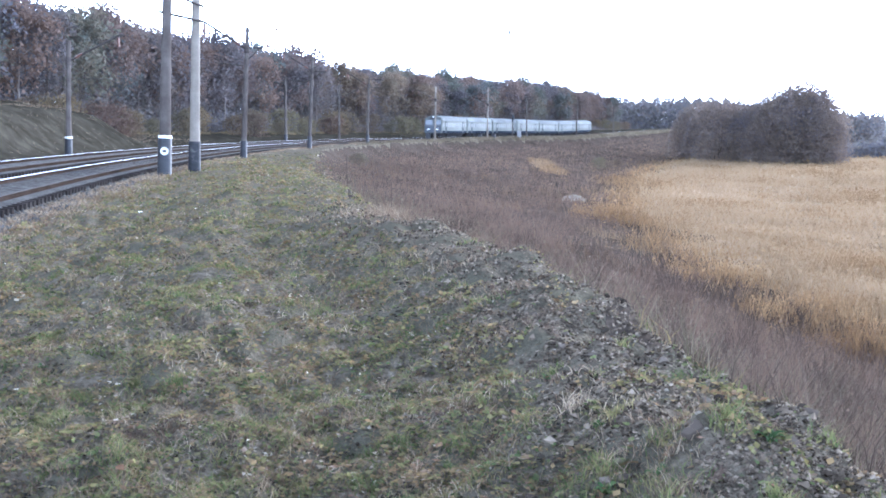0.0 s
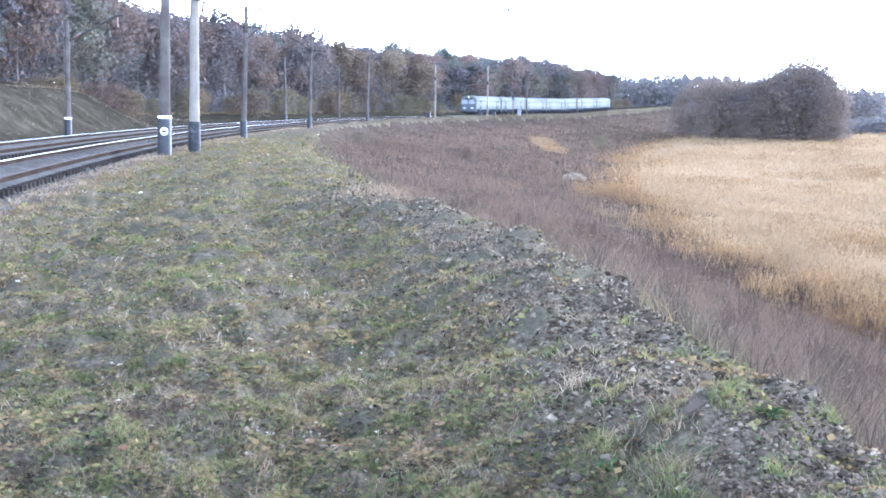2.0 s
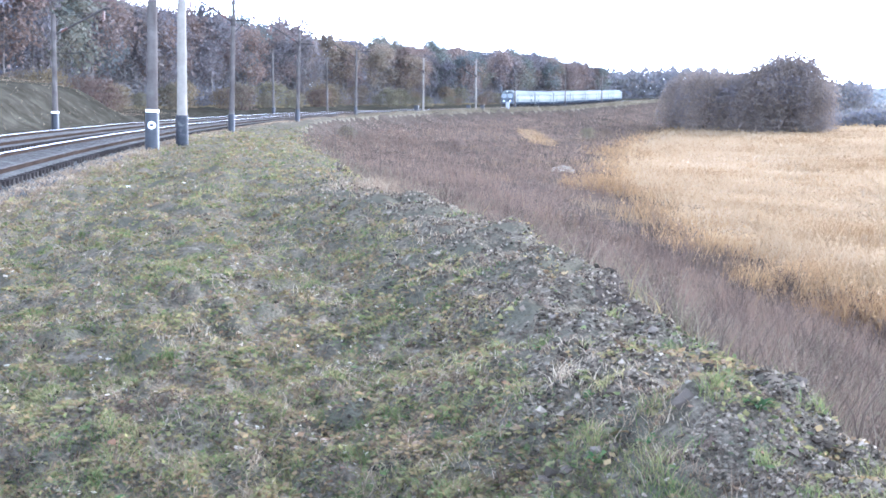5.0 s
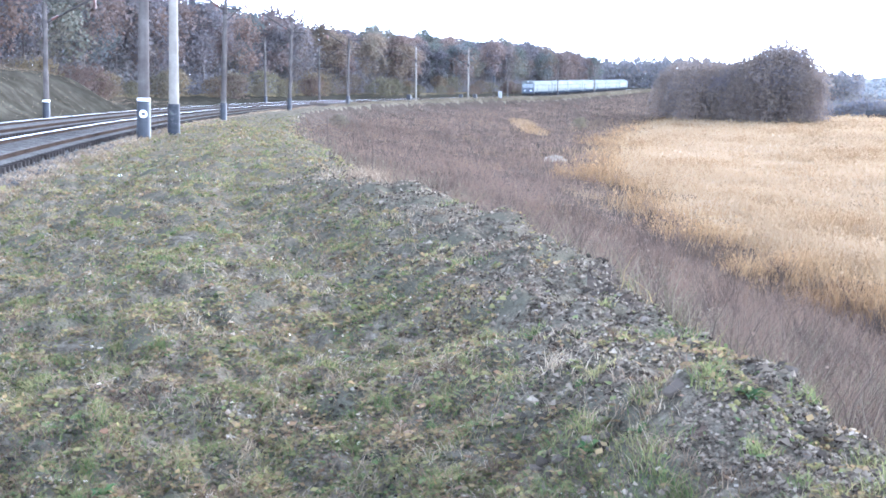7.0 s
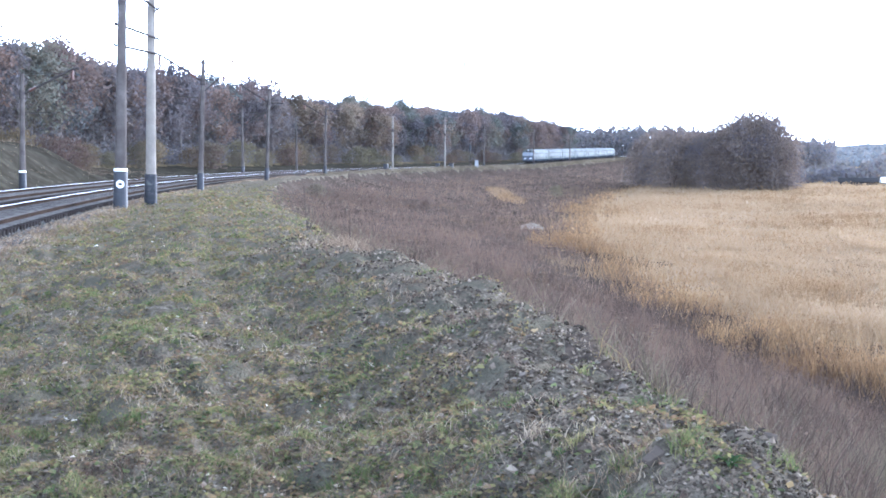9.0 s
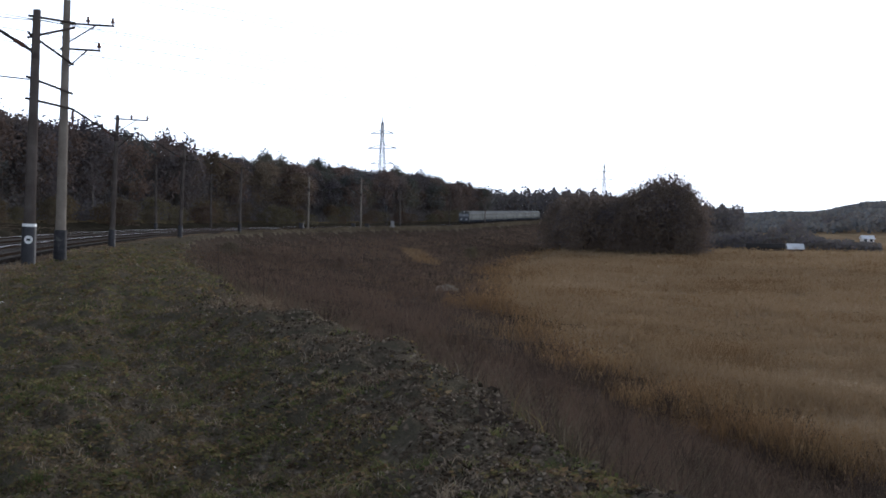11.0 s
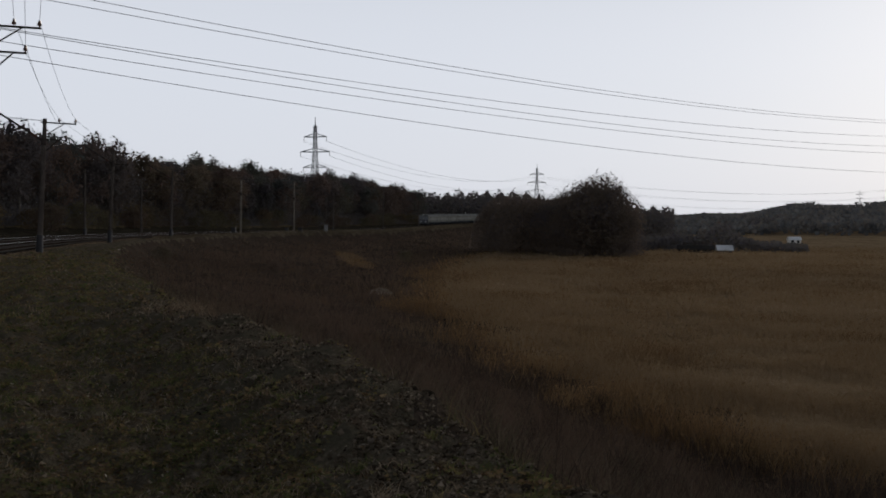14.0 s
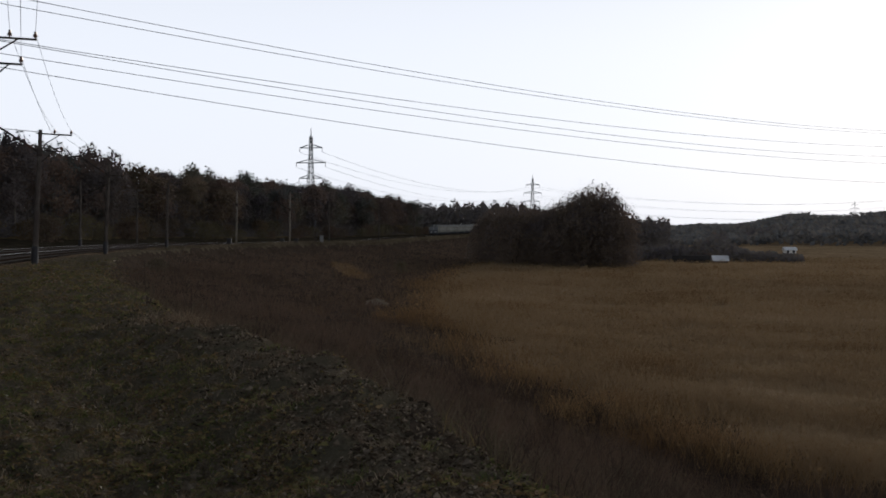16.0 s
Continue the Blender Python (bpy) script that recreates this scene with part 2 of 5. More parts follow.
# ---- mesh helpers ----
def part(name, bm, material, parent=None, label=""):
    me = bpy.data.meshes.new(name)
    bm.to_mesh(me)
    bm.free()
    me.materials.append(material)
    ob = new(name, me)
    if parent is not None:
        ob.parent = parent
    if label:
        ob["label"] = label
    return ob


def box(bm, cx, cy, cz, sx, sy, sz, bevel=0.0, turn=None):
    r = bmesh.ops.create_cube(bm, size=1.0, matrix=(turn or Matrix()) @ Matrix.Translation((cx, cy, cz)) @ Matrix.Diagonal((sx, sy, sz, 1)))
    if bevel:
        es = list({e for v in r["verts"] for e in v.link_edges})
        bmesh.ops.bevel(bm, geom=es, offset=bevel, segments=2, affect="EDGES", profile=0.5)
    return bm


def rod(bm, a, b, r1, r2=None, n=8):
    """A tapered round bar from a to b."""
    a, b = Vector(a), Vector(b)
    d = b - a
    m = Matrix.Translation((a + b) / 2) @ d.to_track_quat("Z", "Y").to_matrix().to_4x4()
    bmesh.ops.create_cone(bm, cap_ends=True, segments=n, radius1=r1, radius2=r1 if r2 is None else r2, depth=d.length, matrix=m)
    return bm


def raw(name, verts, faces, material, smooth=False, parent=None):
    """A mesh object from numpy arrays: verts (n, 3), faces (m, 3 or 4)."""
    me = bpy.data.meshes.new(name)
    k = faces.shape[1]
    me.vertices.add(len(verts))
    me.vertices.foreach_set("co", np.asarray(verts, np.float32).ravel())
    me.loops.add(faces.size)
    me.loops.foreach_set("vertex_index", faces.astype(np.int32).ravel())
    me.polygons.add(len(faces))
    me.polygons.foreach_set("loop_start", np.arange(0, faces.size, k, dtype=np.int32))
    me.polygons.foreach_set("use_smooth", np.full(len(faces), smooth))
    me.materials.append(material)
    me.update(calc_edges=True)
    me.validate()
    ob = new(name, me)
    if parent is not None:
        ob.parent = parent
    return ob


rng = np.random.default_rng(7)


def hnoise(x, y, scale, seed=0):
    """Cheap smooth noise, about -1 to 1, from crossed sines."""
    r = np.random.default_rng(seed)
    out = np.zeros_like(x)
    for i in range(6):
        a, f, p = r.uniform(0, 6.28), r.uniform(0.6, 1.8) / scale, r.uniform(0, 6.28)
        out += np.sin((x * np.cos(a) + y * np.sin(a)) * f * 6.28 + p)
    return out / 3.5


def smooth(a, b, x):
    t = np.clip((x - a) / (b - a), 0, 1)
    return t * t * (3 - 2 * t)


# ---- the railway's line: an arc that runs out into a straight ----
RADIUS, X0, Y0, S_ARC, S_EASE = 523.5, -17.07, 103.1, 154.5, 35.9
LINE_S = np.arange(-420, 900, 1.0)
_k = np.where(LINE_S < S_ARC, 1.0, np.clip(1 - (LINE_S - S_ARC) / S_EASE, 0, 1)) / RADIUS
LINE_H = np.cumsum(_k)
LINE_H -= LINE_H[415]
LINE_X = np.cumsum(np.sin(LINE_H))
LINE_Y = np.cumsum(np.cos(LINE_H))
LINE_X += X0 - LINE_X[415]
LINE_Y += Y0 - LINE_Y[415]


def on_line(s, u=0.0):
    """The place and heading at s metres along the near track, u metres to its right."""
    x, y, h = np.interp(s, LINE_S, LINE_X), np.interp(s, LINE_S, LINE_Y), np.interp(s, LINE_S, LINE_H)
    return x + u * np.cos(h), y - u * np.sin(h), h


def line_z(s):
    """The rails' height: level, then a gentle climb."""
    return 0.012 * np.clip(np.asarray(s, float) - 225, 0, 260)


def line_coords(x, y):
    """(s, u) of places."""
    x, y = np.atleast_1d(np.asarray(x, float)), np.atleast_1d(np.asarray(y, float))
    s, u = np.empty_like(x), np.empty_like(x)
    for i in range(0, len(x), 20000):
        a, b = x[i:i + 20000, None], y[i:i + 20000, None]
        j = ((a - LINE_X[None, ::4]) ** 2 + (b - LINE_Y[None, ::4]) ** 2).argmin(1) * 4
        dx, dy, h = a[:, 0] - LINE_X[j], b[:, 0] - LINE_Y[j], LINE_H[j]
        s[i:i + 20000] = LINE_S[j] + dx * np.sin(h) + dy * np.cos(h)
        u[i:i + 20000] = dx * np.cos(h) - dy * np.sin(h)
    return s, u


def verge_width(s):
    return np.interp(s, [-420, -106, -104, -103, -101.7, -99, -95.4, -91, -74, -33, 25, 75, 120, 900], [9.4, 9.45, 9.68, 9.72, 9.88, 10.22, 10.2, 9.8, 9.6, 8.2, 5.6, 5.0, 4.6, 4.6])


def slope_run(s):
    return np.interp(s, [-420, -80, -57, -36, 36, 100, 900], [14, 14, 16, 20, 31.5, 36, 36])


FIELD = -5.0


def ground_z(x, y, s=None, u=None):
    x, y = np.atleast_1d(np.asarray(x, float)), np.atleast_1d(np.asarray(y, float))
    if s is None:
        s, u = line_coords(x, y)
    w = verge_width(s)
    # bed and verge
    z = np.interp(u, [-12, -8, -7.2, -6.4, -5.4, 1.0, 1.45, 1.9, 3.4, 5.0, 7.0, 40], [-0.15, -0.4, -0.45, -0.4, -0.32, -0.36, -0.43, -0.42, -0.36, -0.25, 0.1, 0.2])
    near = 1 - smooth(-75, -45, s)
    z = np.where(u > 2.4, -0.3 + (z + 0.3) * near, z)
    # gravel ridge along the edge of the verge
    ridge = (1 - smooth(-95, -86, s)) * (0.8 + 0.2 * hnoise(s, s * 0, 3.0, 3))
    crest = u - w + 0.55
    z += 0.32 * ridge * np.exp(-(crest / np.where(crest < 0, 0.85, 1.1)) ** 2)
    z += 0.07 * ridge * np.exp(-(crest / 1.3) ** 2) * hnoise(x, y, 0.85, 17)
    z -= 0.15 * (1 - smooth(-92, -84, s)) * smooth(-109.5, -106.5, s) * np.exp(-((u - w + 2.4) / 0.8) ** 2)
    # low humps and hollows of the trampled verge, and one flat heap of gravel
    lawn = smooth(2.4, 4.0, u) * (1 - smooth(-0.6, 0.4, u - w)) * (1 - smooth(-40, 0, s))
    z += lawn * (0.05 * hnoise(x, y, 1.7, 18) + 0.035 * hnoise(x, y, 0.8, 19))
    z += 0.07 * np.exp(-((y - 6.6 - 0.08 * x) / 0.5) ** 2) * lawn * (0.6 + 0.5 * hnoise(x, y, 1.5, 20))
    # embankment down to the field
    run = slope_run(s)
    t = np.clip((u - w) / run, 0, 1)
    fall = (u - w)
    steep = 1.5 * (1 - np.exp(-np.clip(fall, 0, 50) / 1.6))
    z = np.where(u > w, z - steep * (1 - t) + (FIELD - z) * t, z)
    # on the other side: a cut bank, then rising woodland
    left = smooth(9, 34, -u)
    z = np.where(u < -9, z + left * 1.6, z)
    mound = smooth(9.0, 15.5, -u) * (1 - smooth(-2, 12, s)) * (3.1 + 0.25 * hnoise(x, y, 14, 5))
    z += mound
    z += line_z(s) * (1 - smooth(10, 40, np.abs(u)))
    # far country
    r = np.hypot(x, y)
    az = np.degrees(np.arctan2(x, y))
    right = smooth(13, 20, az) * (1 - smooth(70, 90, az))
    hill = smooth(650, 1500, r) * right * (19 + 9 * smooth(18, 30, az) + 6 * hnoise(az * 40, az * 0, 260, 9))
    away = smooth(650, 1500, r) * (1 - right) * 8
    z += hill + away
    rough = np.interp(r, [3, 30, 200], [0.06, 0.12, 0.30])
    flat = np.where((u > -8) & (u < 2.4), 0.0, 1.0)
    z += flat * (rough * 0.6 * hnoise(x, y, 5, 1) + rough * 0.35 * hnoise(x, y, 1.3, 2) + 0.042 * hnoise(x, y, 0.55, 4) + 0.018 * hnoise(x, y, 0.23, 6))
    return z


# ---- ground: one sheet out to the horizon ----
def build_ground():
    az = np.radians(np.concatenate([np.arange(-180, -30, 5.0), np.arange(-30, 38, 0.22), np.arange(38, 180, 5.0)]))
    r = np.concatenate([[0.02, 0.8, 1.6, 2.5], 3.2 * (4500 / 3.2) ** (np.arange(300) / 299)])
    A, R = np.meshgrid(az, r)
    x, y = (R * np.sin(A)).ravel(), (R * np.cos(A)).ravel() - 0.7 * (R.ravel() < 3)
    s, u = line_coords(x, y)
    z = ground_z(x, y, s, u)
    na, nr = len(az), len(r)
    i, j = np.meshgrid(np.arange(nr - 1), np.arange(na), indexing="ij")
    j2 = (j + 1) % na
    f = np.stack([i * na + j, (i + 1) * na + j, (i + 1) * na + j2, i * na + j2], -1).reshape(-1, 4)
    ob = raw("ground", np.stack([x, y, z], -1), f, M_VERGE, smooth=True)
    me = ob.data
    for m in (M_SLOPE, M_FIELD, M_WOODFLOOR, M_BANK, M_HILL):
        me.materials.append(m)
    cx, cy = x[f].mean(1), y[f].mean(1)
    cs, cu = line_coords(cx, cy)
    w = verge_width(cs) + 0.4 * hnoise(cx, cy, 4, 11)
    run = slope_run(cs) + 1.5 * hnoise(cx, cy, 12, 12)
    cr, ca = np.hypot(cx, cy), np.degrees(np.arctan2(cx, cy))
    idx = np.zeros(len(f), np.int32)
    idx[cu > w] = 1
    idx[cu > w + run + np.interp(cr, [30, 90], [6.0, 4.0])] = 2
    idx[cu < -9] = 4
    idx[cu < -22] = 3
    # far ground takes the colour with haze painted in
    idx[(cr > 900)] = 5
    me.polygons.foreach_set("material_index", idx)
    tagged(ob, "grassy verge, weedy embankment and flat dry field", "ground", kind="structure")


build_ground()


# ---- track ----
def cant(s):
    """How much the tracks lean into the curve: fall per metre to the right."""
    return 0.07 * (1 - smooth(30, 115, np.asarray(s, float)))


def sweep(name, profile, s0, s1, step, material, u=0.0, parent=None, smooth_shade=False, centre=0.0, lift=0.0):
    """Carry an open cross-section (across, up) along the line."""
    s = np.arange(s0, s1 + step, step)
    p = np.asarray(profile, float)
    vs = []
    for a, b in p:
        x, y, _ = on_line(s, u + a)
        vs.append(np.stack([x, y, b + line_z(s) + lift - cant(s) * (u + a - centre)], -1))
    v = np.stack(vs, 1)
    n, k = len(s), len(p)
    i, j = np.meshgrid(np.arange(n - 1), np.arange(k - 1), indexing="ij")
    f = np.stack([i * k + j, i * k + j + 1, (i + 1) * k + j + 1, (i + 1) * k + j], -1).reshape(-1, 4)
    return raw(name, v.reshape(-1, 3), f, material, smooth_shade, parent)


RAIL_H = 0.18
HEAD = [(-0.038, -0.014), (-0.03, -0.005), (-0.012, 0.0), (0.008, -0.001), (0.026, -0.008), (0.038, -0.02)]
FOOT = [(-0.036, -0.004), (-0.036, -0.045), (-0.01, -0.06), (-0.01, -0.15), (-0.07, -0.165), (-0.07, -0.18),
        (0.07, -0.18), (0.07, -0.165), (0.01, -0.15), (0.01, -0.06), (0.036, -0.045), (0.036, -0.004)]
tracks = []
for k, (u0, label) in enumerate(((0.0, "polished steel railway track curving on grey ballast"), (-4.1, "second railway track beyond the first, on grey ballast"))):
    lift = 0.1 if k else 0.0
    bed = sweep("ballast", [(-2.6, -0.8), (-1.8, -0.3), (-1.45, -0.15), (1.15, -0.15), (1.35, -0.28), (1.75, -0.65)], -130, 470, 2.0, M_BALLAST, u0, centre=u0, lift=lift)
    tagged(bed, "grey crushed-stone ballast bed under the rails", "ballast", kind="structure")
    track = new("railway_track")
    tagged(track, label, "railway track", group="railway tracks", kind="structure")
    tracks.append(track)
    for side in (-0.79, 0.79):
        rail = sweep("rail", FOOT, -130, 470, 1.5, M_RAIL_SIDE, u0 + side, track, centre=u0, lift=lift)
        # left heads catch the sky; right heads get the colour without its reflection
        sweep("rail_head", HEAD, -130, 470, 1.5, M_RAIL_TOP if side < 0 else M_RAIL_NO_GLINT, u0 + side, rail, True, u0, lift)

# ---- motions table, filled as things are built ----
MOVING = []


# ---- train ----
CAR, PITCH_CAR = 19.6, 20.3


def shell(bm, half_w, z0, z1, z2, y0, y1, nose=0.0):
    """A car body: flat sides, curved roof, from y0 to y1; the y0 end may be raked."""
    sec = [(-half_w + 0.06, z0), (-half_w, z0 + 0.12), (-half_w, z1)]
    for i in range(1, 8):
        a = math.pi * (1 - i / 8)
        sec.append((half_w * math.cos(a), z1 + (z2 - z1) * math.sin(a) ** 0.8))
    sec += [(half_w, z1), (half_w, z0 + 0.12), (half_w - 0.06, z0)]
    rings = []
    ys = [y0, y0 + 0.25, y1 - 0.12, y1]
    for k, yy in enumerate(ys):
        sc = (0.94, 1.0, 1.0, 0.97)[k]
        ring = [bm.verts.new((px * sc, yy + (nose * max(0, pz - 2.2) if k < 2 else 0), pz if k in (1, 2) else z0 + (pz - z0) * 0.98)) for px, pz in sec]
        rings.append(ring)
    for a, b in zip(rings, rings[1:]):
        for i in range(len(sec)):
            j = (i + 1) % len(sec)
            bm.faces.new((a[i], a[j], b[j], b[i]))
    bm.faces.new(rings[0])
    bm.faces.new(rings[-1][::-1])
    bmesh.ops.recalc_face_normals(bm, faces=bm.faces)
    return bm


def train_car(cab, name, label):
    """An electric train's car, 19.5 m long, its trailing end towards -y; wheels stand on z = 0."""
    car = new(name)
    tagged(car, label, "train car", group="cars of the train")
    h = CAR / 2
    body = part("body", shell(bmesh.new(), 1.74, 1.0, 3.45, 4.25, -h, h, 0.16 if cab else 0.0), M_BODY, car)
    part("lower_band", box(box(bmesh.new(), -1.745, 0.15, 1.24, 0.02, CAR - 0.7, 0.42), 1.745, 0.15, 1.24, 0.02, CAR - 0.7, 0.42), M_BLUE, body, "dark blue painted lower band")
    # paler shell over the body's top, coloured as if lit by the sky
    roof = bmesh.new()
    shell(roof, 1.76, 3.2, 3.45, 4.28, -h + 0.5, h - 0.2)
    part("roof", roof, M_ROOF, body, "roof and upper side band, skylight put into the paler paint")
    for side in (-1, 1):
        for d in (-6.6, 6.6):
            part("door", box(bmesh.new(), side * 1.75, d, 2.15, 0.03, 1.3, 2.1, 0.012), M_DOOR, body, "grey sliding door")
            part("door_window", box(bmesh.new(), side * 1.77, d, 2.55, 0.012, 0.85, 0.8), M_TRAINGLASS, body)
        for i in range(7):
            d = -4.8 + i * 1.6
            part("window", box(bmesh.new(), side * 1.748, d, 2.55, 0.03, 1.15, 0.85, 0.012), M_TRAINGLASS, body)
        for d in (-8.6, 8.6):
            part("window", box(bmesh.new(), side * 1.748, d, 2.55, 0.03, 1.0, 0.8, 0.012), M_TRAINGLASS, body)
    part("underframe", box(box(bmesh.new(), 0, 0, 0.88, 2.7, CAR - 0.6, 0.26), 0, 0, 0.62, 2.3, 7.0, 0.5, 0.04), M_UNDER, car, "dark equipment boxes under the floor")
    for d in (-6.7, 6.7):
        bogie = part("bogie", box(box(bmesh.new(), -1.05, d, 0.55, 0.14, 3.4, 0.3, 0.03), 1.05, d, 0.55, 0.14, 3.4, 0.3, 0.03), M_UNDER, car)
        for e in (-1.3, 1.3):
            wb = bmesh.new()
            for side in (-0.79, 0.79):
                rod(wb, (side - 0.06, d + e, 0.475), (side + 0.06, d + e, 0.475), 0.475, n=18)
            rod(wb, (-0.79, d + e, 0.475), (0.79, d + e, 0.475), 0.08)
            part("wheelset", wb, M_UNDER, bogie)
    part("coupler", rod(bmesh.new(), (0, h - 0.1, 0.95), (0, h + 0.28, 0.95), 0.12), M_UNDER, car)
    part("gangway", box(bmesh.new(), 0, h + 0.12, 2.1, 1.2, 0.36, 2.1, 0.05), M_UNDER, car, "dark rubber gangway bellows")
    if cab:
        # the cab's front, raked above the waist
        face = bmesh.new()
        box(face, 0, -h - 0.03, 1.75, 3.1, 0.06, 1.3, 0.02)
        part("cab_apron", face, M_CAB, body, "blue-grey painted cab front")
        for x in (-0.8, 0.8):
            g = bmesh.new()
            t = Matrix.Translation((x, -h + 0.08, 2.95)) @ Matrix.Rotation(radians(-9), 4, "X")
            box(g, 0, 0, 0, 1.35, 0.06, 0.95, 0.02, t)
            part("windscreen", g, M_GLASS, body, "dark sloping windscreen")
        part("destination_box", box(bmesh.new(), 0, -h + 0.22, 3.72, 1.5, 0.1, 0.3, 0.02), M_TAR, body)
        lamp = bmesh.new()
        rod(lamp, (0, -h + 0.2, 4.02), (0, -h + 0.36, 4.02), 0.17, n=16)
        part("headlight", lamp, M_WHITE, body, "round roof headlight")
        for x in (-1.15, 1.15):
            b2 = bmesh.new()
            rod(b2, (x, -h - 0.1, 1.62), (x, -h, 1.62), 0.13, n=14)
            part("buffer_light", b2, M_SIGNAL, body)
        part("buffer_beam", box(bmesh.new(), 0, -h - 0.05, 0.85, 2.9, 0.2, 0.4, 0.03), M_UNDER, car)
        part("coupler_head", rod(bmesh.new(), (0, -h - 0.5, 0.95), (0, -h, 0.95), 0.13), M_UNDER, car)
        for x in (-0.78, 0.78):
            part("stripe", box(bmesh.new(), x, -h - 0.066, 1.72, 0.5, 0.01, 0.22), M_WHITE, body, "white painted stripe")
    else:
        # folded current collector on every other car
        pb = bmesh.new()
        for x in (-0.45, 0.45):
            rod(pb, (x, 4.0, 4.32), (x, 5.6, 4.55), 0.03)
            rod(pb, (x, 5.6, 4.55), (x, 4.4, 4.7), 0.03)
        rod(pb, (-0.8, 4.4, 4.7), (0.8, 4.4, 4.7), 0.04)
        part("pantograph", pb, M_STEEL, car, "folded dark steel current collector")
    return car


SPEED, TAIL_S = 13.62, 121.0
def car_rows(k):
    rows = []
    for t in np.arange(0, SECONDS + 0.01, 1.0):
        mid = TAIL_S + SPEED * t + CAR / 2 + k * PITCH_CAR
        a, b = on_line(mid - 6.7), on_line(mid + 6.7)
        h = math.atan2(b[0] - a[0], b[1] - a[1])
        za, zb = float(line_z(mid - 6.7)), float(line_z(mid + 6.7))
        rows.append((float(t), pose((a[0] + b[0]) / 2, (a[1] + b[1]) / 2, (za + zb) / 2, math.degrees(math.atan2(zb - za, 13.4)), 0, -math.degrees(h))))
    return rows


last_car = train_car(True, "train_car", "pale electric train end car with blue-grey cab")
mid_car = train_car(False, "train_car", "pale electric train car with grey doors")
for k in range(7):
    car = last_car if k == 0 else mid_car if k == 1 else copy_thing(mid_car, Matrix())
    MOVING.append((car, car_rows(k)))


# ---- masts ----
def bracket(name, mast, z, reach, drop=True):
    """The sloping arm that carries the contact line out over the track, towards -x."""
    bm = bmesh.new()
    rod(bm, (0, 0, z), (-reach, 0, z + 1.75), 0.07)
    rod(bm, (-reach - 0.3, 0, z + 1.72), (-reach, 0, z + 1.75), 0.06)
    rod(bm, (0, 0, z + 1.35), (-reach * 0.8, 0, z + 1.42), 0.02)
    rod(bm, (0, 0, z - 0.25), (0, 0, z + 0.3), 0.19, 0.17, 12)
    rod(bm, (-0.2, 0, z - 1.1), (-reach + 0.9, 0, z - 1.0), 0.03)
    br = part(name, bm, M_STEEL, mast, "dark steel cantilever arm over the track")
    for a, c in (((-0.45, 0, z + 0.26), (-0.85, 0, z + 0.5)), ((-reach + 0.1, 0, z + 1.6), (-reach + 0.1, 0, z + 1.0))):
        part("insulator", rod(bmesh.new(), a, c, 0.1, 0.09), M_INSULATOR, br)
    return br


def crossarm(mast, z, length, double=True):
    bm = bmesh.new()
    rod(bm, (-0.25, 0, z), (length, 0, z), 0.05)
    rod(bm, (0.05, 0, z - 0.85), (length * 0.62, 0, z - 0.02), 0.035)
    arm = part("crossarm", bm, M_STEEL, mast, "dark steel crossarm of the feeder line")
    for q in ([length * 0.45, length - 0.06] if double else [length - 0.06]):
        ins = bmesh.new()
        rod(ins, (q, 0, z), (q, 0, z + 0.1), 0.03)
        rod(ins, (q, 0, z + 0.1), (q, 0, z + 0.2), 0.09, 0.1)
        rod(ins, (q, 0, z + 0.2), (q, 0, z + 0.34), 0.075, 0.05)
        part("insulator", ins, M_INSULATOR, arm)


def mast(az, d, base_z, height, lean, dark=False, band=True, arms=True, reach=3.0, bracket_z=6.4, r=0.2, plate=False, flip=False, label="", ring=False, foot=1.05, arm_at=0.25, worn=False):
    x, y = d * math.sin(radians(az)), d * math.cos(radians(az))
    s, u = line_coords(x, y)
    h = math.degrees(on_line(s[0])[2])
    base_z += float(line_z(s[0]))
    m = new("catenary_mast")
    tagged(m, label or "grey concrete catenary mast with a black painted foot", "mast", group="catenary masts")
    gz = float(ground_z(x, y)[0])
    low = min(0.0, gz - base_z) - 0.25
    bm = bmesh.new()
    rod(bm, (0, 0, low), (0, 0, height), r, r * 0.62, 20)
    part("pole", bm, M_CONCRETE_DARK if dark else M_CONCRETE, m)
    if band:
        b2 = bmesh.new()
        rod(b2, (0, 0, low), (0, 0, foot), r * 1.06 + 0.03, r * 1.03 + 0.02, 20)
        part("foot_band", b2, M_TAR_WORN if worn else M_TAR, m, "flaking black-painted foot" if worn else "black tar-painted foot")
    if ring:
        b3 = bmesh.new()
        rod(b3, (0, 0, foot), (0, 0, foot + 0.12), r * 1.04 + 0.02, r * 1.02 + 0.02, 20)
        part("ring", b3, M_WHITE, m, "white painted ring")
    if plate:
        b4 = bmesh.new()
        rod(b4, (0.02, -r - 0.07, 0.86), (0.02, -r - 0.045, 0.86), 0.17, n=20)
        pl = part("number_plate", b4, M_WHITE, m, "round white plate")
        part("bar", box(bmesh.new(), 0.02, -r - 0.078, 0.86, 0.16, 0.008, 0.1), M_TAR, pl)
    if reach:
        bracket("cantilever", m, bracket_z, reach)
    if arms:
        crossarm(m, height - arm_at, 2.0)
        crossarm(m, height - arm_at - 1.1, 1.45, False)
    m.matrix_basis = pose(x, y, base_z, 0, lean, -h + (180 if flip else 0))
    return m


